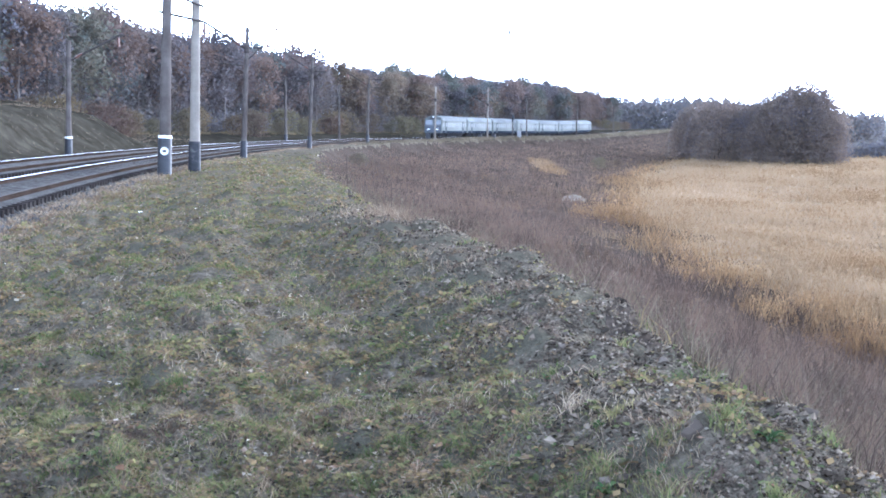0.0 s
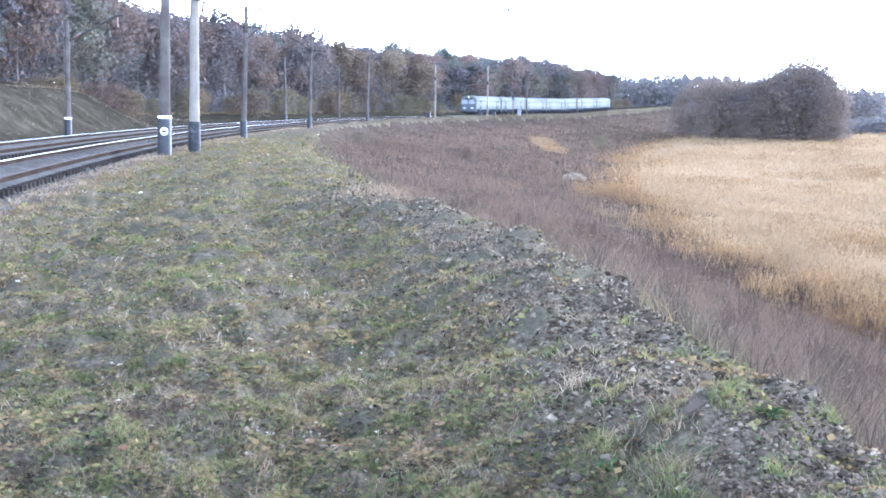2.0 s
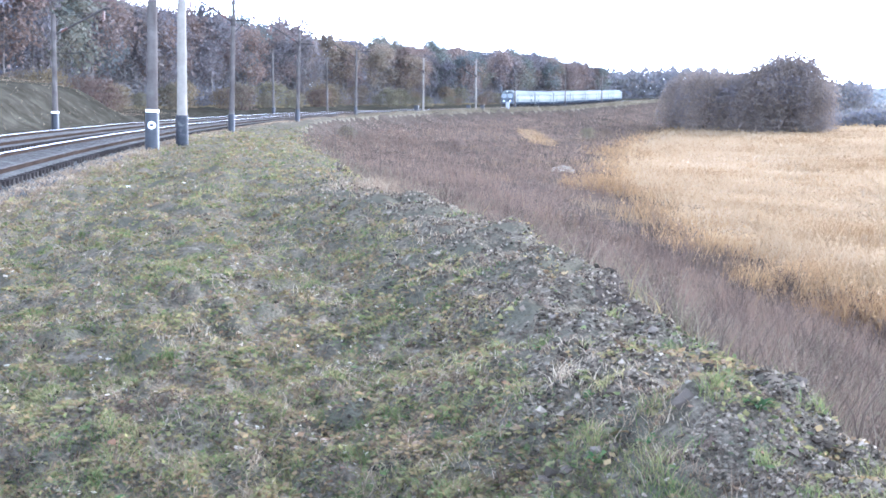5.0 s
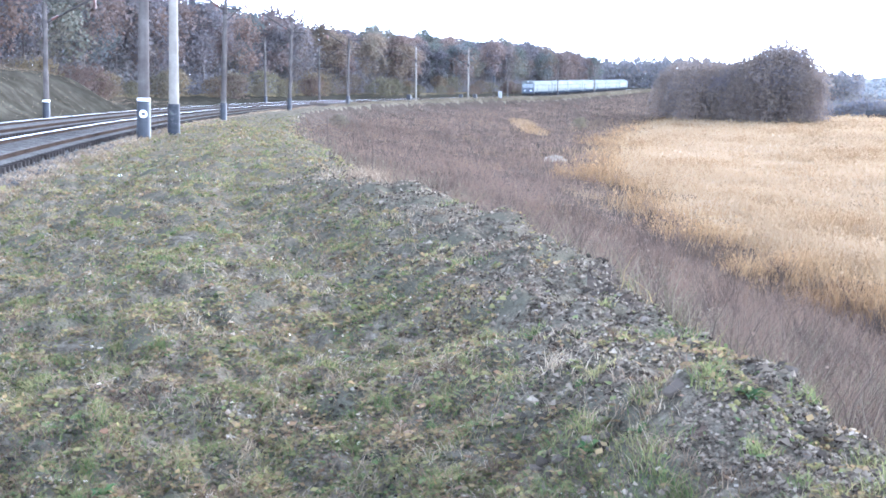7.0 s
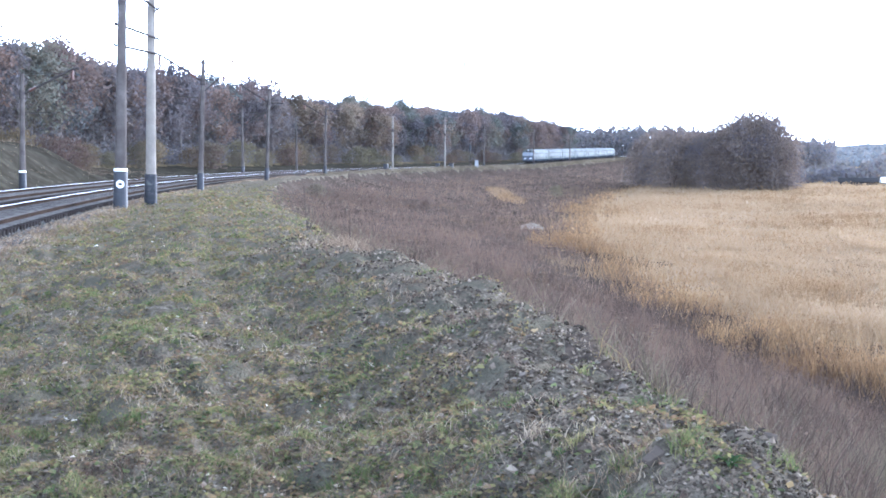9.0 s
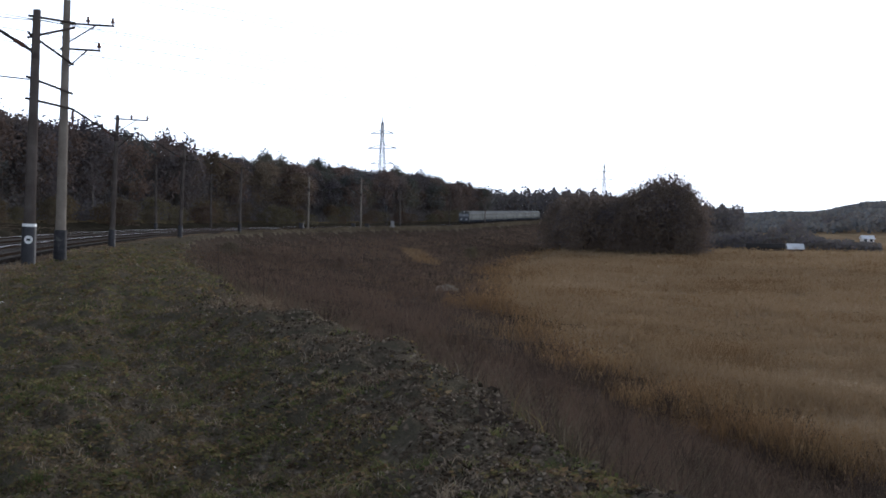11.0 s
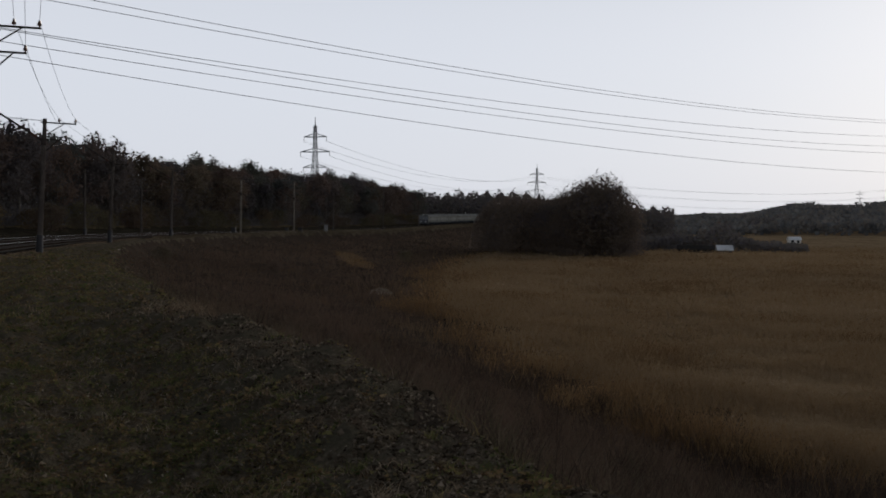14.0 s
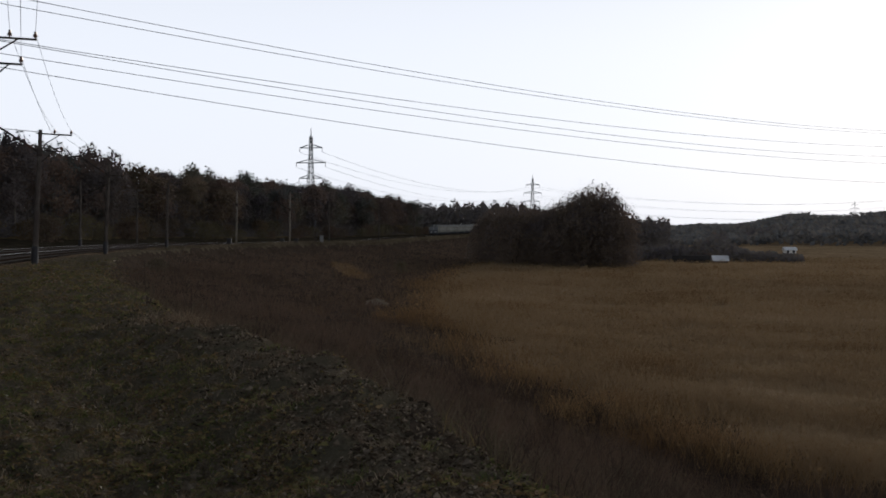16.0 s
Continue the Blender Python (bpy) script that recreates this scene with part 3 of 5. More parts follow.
MASTS = [
    mast(-12.97, 53.0, -0.14, 10.4, 1.6, True, True, False, 3.0, 8.6, 0.26, True, ring=True, foot=1.4, label="dark weathered concrete mast with a round white plate"),
    mast(-11.62, 54.9, -0.34, 11.4, 1.2, False, True, True, 0, 7.3, 0.24, foot=1.45, arm_at=1.0, worn=True, label="pale concrete mast with a flaking black foot"),
    mast(-9.36, 83.5, -0.21, 8.7, 2.2, True, bracket_z=7.2),
    mast(-6.3, 123.5, -0.16, 8.95, 2.4, True, bracket_z=7.6),
    mast(-3.57, 164.5, -0.18, 8.8, 1.4, True, bracket_z=7.6),
    mast(-0.38, 215.5, -0.37, 9.6, 0.6, False, False, False, 3.2, 7.2),
    mast(2.1, 256.0, -0.3, 10.8, 0.3, False, False, True, 3.2, 7.2),
    mast(3.95, 287.5, -0.4, 10.0, 0, True, True, True, 3.2, 7.0),
    mast(6.3, 338.5, -0.4, 10.0, 0, True, True, True, 3.2, 7.0),
    mast(8.0, 388.0, -0.4, 10.0, 0, True, True, True, 3.2, 7.0),
]
# masts of the far track
MASTS_FAR = [
    mast(-17.2, 80.5, -0.1, 7.2, -1.2, True, True, False, 3.2, 5.9, flip=True, ring=True),
    mast(-7.4, 163.5, -0.2, 8.8, 0, True, True, False, 3.2, 6.5, flip=True),
    mast(-4.9, 194.0, -0.2, 8.8, 0, True, False, False, 3.2, 6.5, flip=True),
]
# struts that tie the pair together
tie = new("mast_tie")
tagged(tie, "dark steel struts bolted between two masts", "strut")
pa, pb_ = MASTS[0].matrix_basis, MASTS[1].matrix_basis
for z1, z2 in ((10.1, 10.4), (9.4, 8.6), (9.2, 10.2), (7.6, 7.35), (6.7, 6.7)):
    part("strut", rod(bmesh.new(), pa @ Vector((-0.3, -0.2, z1)), pb_ @ Vector((0.35, -0.2, z2)), 0.055), M_STEEL, tie)


# ---- wires ----
def wire(name, a, b, sag, r, material=None, parent=None, n=24):
    a, b = Vector(a), Vector(b)
    cu = bpy.data.curves.new(name, "CURVE")
    cu.dimensions, cu.bevel_depth, cu.bevel_resolution = "3D", r, 1
    sp = cu.splines.new("POLY")
    sp.points.add(n)
    for i in range(n + 1):
        t = i / n
        p = a.lerp(b, t)
        sp.points[i].co = (p.x, p.y, p.z - 4 * sag * t * (1 - t), 1)
    cu.materials.append(material or M_WIRE)
    ob = new(name, cu)
    if parent is not None:
        ob.parent = parent
    return ob


feeder = new("feeder_line")
tagged(feeder, "thin dark feeder wires strung from mast to mast", "wire")
run = [0, 2, 3, 4, 6, 7]
start = MASTS[1].matrix_basis
for (z, q) in ((-0.25, 0.9), (-0.25, 1.94), (-1.35, 1.39)):
    pts = [start @ Vector((q, 0, 11.4 - 0.75 + z + 0.3))]
    for k in run[1:]:
        hgt = (10.7, 11.4, 8.7, 8.95, 8.8, 9.6, 10.8, 10.0)[k]
        pts.append(MASTS[k].matrix_basis @ Vector((q, 0, hgt + z + 0.3)))
    x, y, _ = on_line(-118, 5.0 + q)
    pts.insert(0, Vector((x, y, 11.6 + z)))
    for a, b in zip(pts, pts[1:]):
        wire("wire", a, b, 0.5, 0.009, parent=feeder)
contact = new("contact_line")
tagged(contact, "thin dark contact and messenger wires above the tracks", "wire")
for u0 in (0.0, -4.1):
    for s0 in range(-130, 360, 45):
        a, b = on_line(s0, u0), on_line(s0 + 45, u0)
        za, zb = float(line_z(s0)), float(line_z(s0 + 45))
        wire("wire", (a[0], a[1], za + 5.9), (b[0], b[1], zb + 5.9), 0.0, 0.005, parent=contact)
        wire("wire", (a[0], a[1], za + 7.6), (b[0], b[1], zb + 7.6), 1.0, 0.005, parent=contact)


# ---- high-voltage line ----
def pylon(x, y, z, height, heading, scale):
    p = new("pylon")
    tagged(p, "grey steel lattice power pylon with three crossarms", "pylon", group="power pylons")
    def hw(t):
        return (2.7 * (1 - t) ** 1.7 + 0.35 * t + 0.15) * scale
    H = height
    lv = [0, 0.16, 0.3, 0.42, 0.52, 0.61, 0.69, 0.77, 0.85, 0.92]
    for sx, sy in ((1, 1), (1, -1), (-1, 1), (-1, -1)):
        bm = bmesh.new()
        for a, b in zip(lv, lv[1:]):
            rod(bm, (sx * hw(a), sy * hw(a), a * H), (sx * hw(b), sy * hw(b), b * H), 0.13, n=4)
        part("leg", bm, M_GALV, p)
    bm = bmesh.new()
    for a, b in zip(lv, lv[1:]):
        A, B = hw(a), hw(b)
        for s1 in (1, -1):
            rod(bm, (A, s1 * A, a * H), (-B, s1 * B, b * H), 0.09, n=4)
            rod(bm, (-A, s1 * A, a * H), (B, s1 * B, b * H), 0.09, n=4)
            rod(bm, (s1 * A, A, a * H), (s1 * B, -B, b * H), 0.09, n=4)
            rod(bm, (s1 * A, -A, a * H), (s1 * B, B, b * H), 0.09, n=4)
            rod(bm, (B, s1 * B, b * H), (-B, s1 * B, b * H), 0.08, n=4)
    part("bracing", bm, M_GALV, p)
    part("peak", rod(bmesh.new(), (0, 0, 0.9 * H), (0, 0, H), 0.3, 0.1, 6), M_GALV, p)
    for t, w in ((0.815, 5.2), (0.675, 6.8), (0.53, 5.4)):
        for sx in (-1, 1):
            bm = bmesh.new()
            rod(bm, (sx * hw(t), 0.4, t * H), (sx * w, 0, t * H + 0.1), 0.21, n=4)
            rod(bm, (sx * hw(t), -0.4, t * H), (sx * w, 0, t * H + 0.1), 0.21, n=4)
            rod(bm, (sx * hw(t), 0, t * H + 1.5), (sx * w, 0, t * H + 0.1), 0.18, n=4)
            arm = part("crossarm", bm, M_GALV, p)
            part("insulator", rod(bmesh.new(), (sx * w, 0, t * H), (sx * w, 0, t * H - 1.8), 0.12, n=6), M_INSULATOR, arm)
    m = pose(x, y, z, 0, 0, heading)
    p.matrix_basis = m
    return p


def at(az, d):
    return d * math.sin(radians(az)), d * math.cos(radians(az))


PY = []
for az, d, top, heading in ((3.07, 520, 47.3, -27), (13.58, 900, 47.8, -27), (28.2, 2100, 66, -27)):
    x, y = at(az, d)
    z = float(ground_z(x, y)[0])
    PY.append((pylon(x, y, z, top - z, heading, 1.0), z, top - z))
high = new("power_line")
tagged(high, "grey high-voltage conductors sagging across the sky", "wire")
# the near span, crossing over the railway
near_a, near_b = Vector((*at(-12.6, 150), 0)), Vector((*at(29.5, 372), 0))
for za, zb, sag in ((31.6, 37.5, 6.6), (33.1, 38.6, 7.2), (27.0, 33.7, 6.3), (28.1, 30.6, 7.2), (26.0, 27.5, 5.8), (25.7, 21.1, 6.3)):
    a, b = near_a.lerp(near_b, -0.25), near_a.lerp(near_b, 1.3)
    wire("conductor", (a.x, a.y, za), (b.x, b.y, zb), sag, 0.042, parent=high, n=40)
# far spans between the pylons
for t, w in ((0.815, 5.2), (0.675, 6.8), (0.53, 5.4)):
    for sx in (-1, 1):
        ends = [q.matrix_basis @ Vector((sx * w, 0, t * h - 1.8)) for q, z, h in PY]
        wire("conductor", ends[0], ends[1], 9.0, 0.05, parent=high)
        wire("conductor", ends[1], ends[1] + Vector((420, 100, 6)), 12.0, 0.05, parent=high)


# ---- trees ----
def quads(centres, size, r, flat=0.6):
    """Leaf sprays: small tilted quads."""
    n = len(centres)
    a = r.normal(size=(n, 3))
    a /= np.linalg.norm(a, axis=1)[:, None]
    b = r.normal(size=(n, 3))
    b -= a * (a * b).sum(1)[:, None]
    b /= np.linalg.norm(b, axis=1)[:, None]
    s = (size * r.uniform(0.5, 1.4, n))[:, None]
    a, b = a * s, b * s * flat
    v = np.stack([centres - a, centres - b * 0.9, centres + a, centres + b], 1).reshape(-1, 3)
    f = np.arange(4 * n).reshape(n, 4)
    return v, f


def tree(seed, height, spread, leaves, leaf, leaf_mat, label, low=0.3, bushy=False, name="tree", category="tree"):
    r = np.random.default_rng(seed)
    t = new(name)
    tagged(t, label, category)
    bm = bmesh.new()
    ends = []
    bend = r.normal(size=2) * 0.03 * height
    stems = 1 if not bushy else 4
    for k in range(stems):
        off = r.normal(size=2) * (0.0 if stems == 1 else spread * 0.25)
        p = Vector((off[0] * 0.4, off[1] * 0.4, -0.4))
        top = height * (1.0 if k == 0 else r.uniform(0.7, 0.95))
        rad = 0.011 * height * (1.0 if stems == 1 else 0.7)
        for q in range(5):
            f1 = (q + 1) / 5
            e = Vector((off[0] * (0.4 + f1) + bend[0] * f1 ** 2, off[1] * (0.4 + f1) + bend[1] * f1 ** 2, top * f1 * (0.93 if bushy else 0.8)))
            rod(bm, p, e, rad * (1 - q * 0.18), rad * (1 - (q + 1) * 0.18), 6)
            if f1 > low:
                for w in range((3 if q < 4 else 7) if not bushy else 4):
                    a = r.uniform(0, 6.28)
                    ln = spread * r.uniform(0.55, 1.05) * (1.15 - 0.7 * abs(f1 - 0.6))
                    g = e.lerp(p, r.uniform(0, 0.9))
                    mid = g + Vector((math.cos(a) * ln * 0.5, math.sin(a) * ln * 0.5, ln * 0.35))
                    end = g + Vector((math.cos(a) * ln, math.sin(a) * ln, ln * r.uniform(0.45, 0.95)))
                    end.z = min(end.z, height * (1 - 0.18 * min(1.0, math.hypot(end.x, end.y) / spread) ** 2))
                    rod(bm, g, mid, rad * 0.35, rad * 0.25, 4)
                    rod(bm, mid, end, rad * 0.25, rad * 0.06, 4)
                    ends += [(mid, 0.5), (end, 1.0)]
                    for _ in range(2):
                        tw = mid.lerp(end, r.uniform(0.1, 1)) 
                        te = tw + Vector((r.normal() * 0.16 * spread, r.normal() * 0.16 * spread, abs(r.normal()) * 0.25 * spread))
                        rod(bm, tw, te, rad * 0.09, rad * 0.03, 3)
                        ends.append((te, 0.8))
            p = e
        ends.append((p, 1.0))
    part("trunk", bm, M_BARK, t)
    w = np.array([q for _, q in ends])
    c = np.array([tuple(e) for e, _ in ends])
    pick = r.choice(len(c), leaves, p=w / w.sum())
    spot = c[pick] + r.normal(size=(leaves, 3)) * spread * (0.18 if not bushy else 0.17)
    if not bushy:
        reach = np.hypot(spot[:, 0], spot[:, 1]) / (1.25 * spread)
        spot[:, 2] = np.minimum(spot[:, 2], height * (1 - 0.22 * reach ** 2) * r.uniform(0.82, 1.03, leaves))
    if bushy:
        spot[:, 2] = np.abs(spot[:, 2]) * np.where(r.uniform(size=leaves) < 0.25, r.uniform(0.05, 0.7, leaves), 1)
        reach = np.hypot(spot[:, 0], spot[:, 1]) / (1.55 * spread)
        dome = height * np.sqrt(np.clip(1 - reach ** 2, 0.02, 1)) * (1 + 0.06 * np.sin(spot[:, 0] * 1.9) * np.sin(spot[:, 1] * 2.1))
        spot[:, 2] = np.minimum(spot[:, 2], dome * r.uniform(0.75, 1.0, leaves))
        spot[:, :2] /= np.maximum(1, reach)[:, None]
    v, f = quads(spot, leaf, r)
    raw("crown", v, f, leaf_mat, parent=t)
    return t


def plant(protos, spots, group, rnd):
    """Set the first of each kind on its spot, then copies of them."""
    for i, (x, y, sc) in enumerate(spots):
        z = float(ground_z(x, y)[0])
        m = pose(x, y, z - 0.05, 0, 0, rnd.uniform(0, 360)) @ Matrix.Diagonal((sc * rnd.uniform(0.9, 1.1), sc * rnd.uniform(0.9, 1.1), sc, 1))
        if i < len(protos):
            protos[i].matrix_basis = m
            protos[i]["group"] = group
        else:
            copy_thing(protos[int(rnd.integers(len(protos)))], m)


rnd = np.random.default_rng(21)
woods = [tree(30 + i, 14.0, 3.9, 2500, 0.25, M_LEAF, ("tall half-bare deciduous tree with rusty autumn leaves", "slender grey-brown tree with thin autumn crown")[i % 2]) for i in range(8)]
spots = []
for s0 in np.arange(-55, 445, 4.2):
    for row, (u0, sc) in enumerate(((-31, 0.89), (-39, 1.02))):
        s, u = s0 + rnd.normal() * 1.6, u0 + rnd.normal() * 2.6
        x, y, _ = on_line(s, u)
        hgt = np.interp(s0, [-55, 60, 200, 320, 445], [1.16, 1.09, 0.99, 1.08, 1.13])
        spots.append((float(x), float(y), sc * hgt * rnd.uniform(0.93, 1.06)))
plant(woods, spots, "woodland trees", rnd)

shrubs = [tree(60 + i, 3.6, 1.9, 900, 0.16, M_LEAF_SHRUB, "low yellowing shrub before the woodland", 0.15, True, "shrub", "shrub") for i in range(3)]
spots = []
for s0 in np.arange(5, 440, 6.5):
    x, y, _ = on_line(s0 + rnd.normal() * 2, -23 + rnd.normal() * 3.5)
    spots.append((float(x), float(y), rnd.uniform(0.5, 1.25)))
spots += [(*at(7.38, 196), 0.55), (*at(8.24, 208), 0.5), (*at(1.2, 118), 0.35), (*at(-4.0, 112), 0.4)]
plant(shrubs, spots, "woodland edge shrubs", rnd)

willows = [tree(80 + i, 13.0, 4.6, 17000, 0.17, M_LEAF_GROVE, "broad rounded willow with dense browning leaves", 0.1, True) for i in range(3)]
spots = []
for az, d, sc in ((11.6, 285, 0.84), (12.5, 275, 0.92), (13.4, 280, 0.86), (14.2, 272, 0.74), 
                  (15.0, 276, 0.92), (15.8, 270, 1.02), (16.4, 276, 1.05), (16.8, 270, 0.97), (17.2, 266, 0.7), (14.7, 268, 0.66), (11.2, 288, 0.5), (17.4, 272, 0.5)):
    spots.append((*at(az + 0.3, d), sc * 1.24))
plant(willows, spots, "field grove", rnd)


# ---- far woods, in one mesh each ----
def far_wood(name, label, az0, az1, d0, d1, n, height, size, material, seed, shape=((0, 1), (90, 1))):
    """A strip of wood between two bearings; shape gives its height over the bearing."""
    r = np.random.default_rng(seed)
    az = np.radians(r.uniform(az0, az1, n))
    d = r.uniform(d0, d1, n)
    x, y = d * np.sin(az), d * np.cos(az)
    top = height * (0.82 + 0.16 * hnoise(np.degrees(az) * 10, d * 0.2, 9, seed) + 0.04 * hnoise(np.degrees(az) * 10, d * 0, 2.2, seed + 1))
    top = top * np.interp(np.degrees(az), [q[0] for q in shape], [q[1] for q in shape])
    z = ground_z(x, y) + top * r.uniform(0.02, 1, n) ** 0.75
    v, f = quads(np.stack([x, y, z], -1), size, r, 0.8)
    ob = raw(name, v, f, material)
    tagged(ob, label, "woodland", kind="stuff")


far_wood("far_woods", "brown autumn woodland far beyond the railway", 6.0, 20.0, 640, 780, 42000, 19, 0.75, M_FARWOOD, 5)
far_wood("hill_woods", "wooded hillside on the horizon, distance haze put into its blue-grey", 17.0, 40.0, 800, 1500, 26000, 10, 2.0, M_HILLWOOD, 8, ((17, 0.4), (22.5, 0.35), (25.5, 1.0), (40, 1.2)))
far_wood("tree_belt", "dark belt of bushes beyond the dry field", 17.6, 26.0, 335, 400, 6500, 9, 0.55, M_FARWOOD, 9, ((17.6, 0.4), (20.4, 0.62), (21.0, 0.5), (21.8, 0.95), (22.4, 1.1), (22.9, 0.6), (23.6, 0.35), (26, 0.2)))
far_wood("hedge", "low dark bushes along the far field edge", 23.5, 40.0, 900, 980, 6000, 9, 1.5, M_FARWOOD, 10)

# back of the railway wood
def back_wood():
    r = np.random.default_rng(77)
    n = 110000
    s, u = r.uniform(-70, 455, n), -r.uniform(38, 58, n)
    x, y, _ = on_line(s, u)
    top = 13.8 * np.interp(s, [-70, 60, 180, 320, 455], [1, 1, 0.95, 1.0, 0.97]) * (0.8 + 0.25 * hnoise(s, u, 14, 31) + 0.12 * hnoise(s, u, 4, 32))
    z = ground_z(x, y) + top * r.uniform(0.02, 1, n) ** 0.7
    v, f = quads(np.stack([x, y, z], -1), 0.38, r, 0.7)
    tagged(raw("woodland", v, f, M_FARWOOD), "thick brown autumn woodland behind the front trees", "woodland", kind="stuff")


back_wood()


def undergrowth():
    r = np.random.default_rng(78)
    n = 70000
    s, u = r.uniform(5, 455, n), -r.uniform(25, 40, n)
    x, y, _ = on_line(s, u)
    top = 5.0 * (0.7 + 0.35 * hnoise(s, u, 12, 33) + 0.25 * hnoise(s, u, 3.5, 34)) * smooth(24, 31, -u + 0 * s)
    z = ground_z(x, y) + np.maximum(top, 0.3) * r.uniform(0.02, 1, n)
    v, f = quads(np.stack([x, y, z], -1), 0.24, r, 0.7)
    tagged(raw("undergrowth", v, f, M_FARWOOD), "brown leafless undergrowth at the foot of the wood", "undergrowth", kind="stuff")


undergrowth()


def front_wood():
    """Thin twigs and last leaves that fill the gaps between the front trees."""
    r = np.random.default_rng(79)
    n = 60000
    s, u = r.uniform(-60, 455, n), -r.uniform(29, 38, n)
    x, y, _ = on_line(s, u)
    top = 11.5 * (0.75 + 0.2 * hnoise(s, u, 11, 35) + 0.18 * hnoise(s, u, 3, 36))
    z = ground_z(x, y) + np.maximum(top, 1) * r.uniform(0.02, 1, n) ** 0.85
    v, f = quads(np.stack([x, y, z], -1), 0.3, r, 0.5)
    tagged(raw("brushwood", v, f, M_FARWOOD), "dense brown brushwood among the front trees", "woodland", kind="stuff")


front_wood()


# ---- herbs: blades of grass, weeds and reeds ----
def blades(x, y, height, width, lean, material, name, label, category, seed, segs=2, sink=0.03):
    r = np.random.default_rng(seed)
    n = len(x)
    z = ground_z(x, y) - sink
    a = r.uniform(0, 2 * np.pi, n)
    dirx, diry = np.cos(a), np.sin(a)
    b = r.uniform(0, 2 * np.pi, n)
    lx, ly = np.cos(b) * lean * height, np.sin(b) * lean * height
    rows = []
    for k in range(segs + 1):
        t = k / segs
        wv = width * (1 - 0.85 * t)
        cx, cy, cz = x + lx * t * t, y + ly * t * t, z + height * t * (1 - 0.25 * lean * t)
        rows += [np.stack([cx - dirx * wv, cy - diry * wv, cz], -1), np.stack([cx + dirx * wv, cy + diry * wv, cz], -1)]
    v = np.stack(rows, 1)
    m = 2 * (segs + 1)
    f = np.concatenate([(np.arange(n) * m)[:, None] + np.array([[2 * k, 2 * k + 1, 2 * k + 3, 2 * k + 2]]) for k in range(segs)])
    ob = raw(name, v.reshape(-1, 3), f, material)
    return tagged(ob, label, category, kind="stuff")


def heads(x, y, height, size, material, name, label, category, r):
    """Feathery seed heads: loose bunches of small scraps round the tops of the stalks."""
    n = len(x)
    v, f = quads(np.zeros((n, 3)), 1.0, r, 0.6)
    v = v.reshape(-1, 4, 3) * (size * r.uniform(0.5, 1.5, n))[:, None, None]
    off = r.normal(size=(n, 3)) * (size * 1.6)[:, None]
    v += (np.stack([x, y, ground_z(x, y) + height * r.uniform(0.55, 1.0, n)], -1) + off)[:, None, :]
    return tagged(raw(name, v.reshape(-1, 3), f, material), label, category, kind="stuff")


def scatter(n, az0, az1, d0, d1, seed, power=1.0):
    """Places in a fan before the camera, denser towards it."""
    r = np.random.default_rng(seed)
    az = np.radians(r.uniform(az0, az1, n))
    d = d0 * (d1 / d0) ** (r.uniform(0, 1, n) ** power)
    return d * np.sin(az), d * np.cos(az), d, r


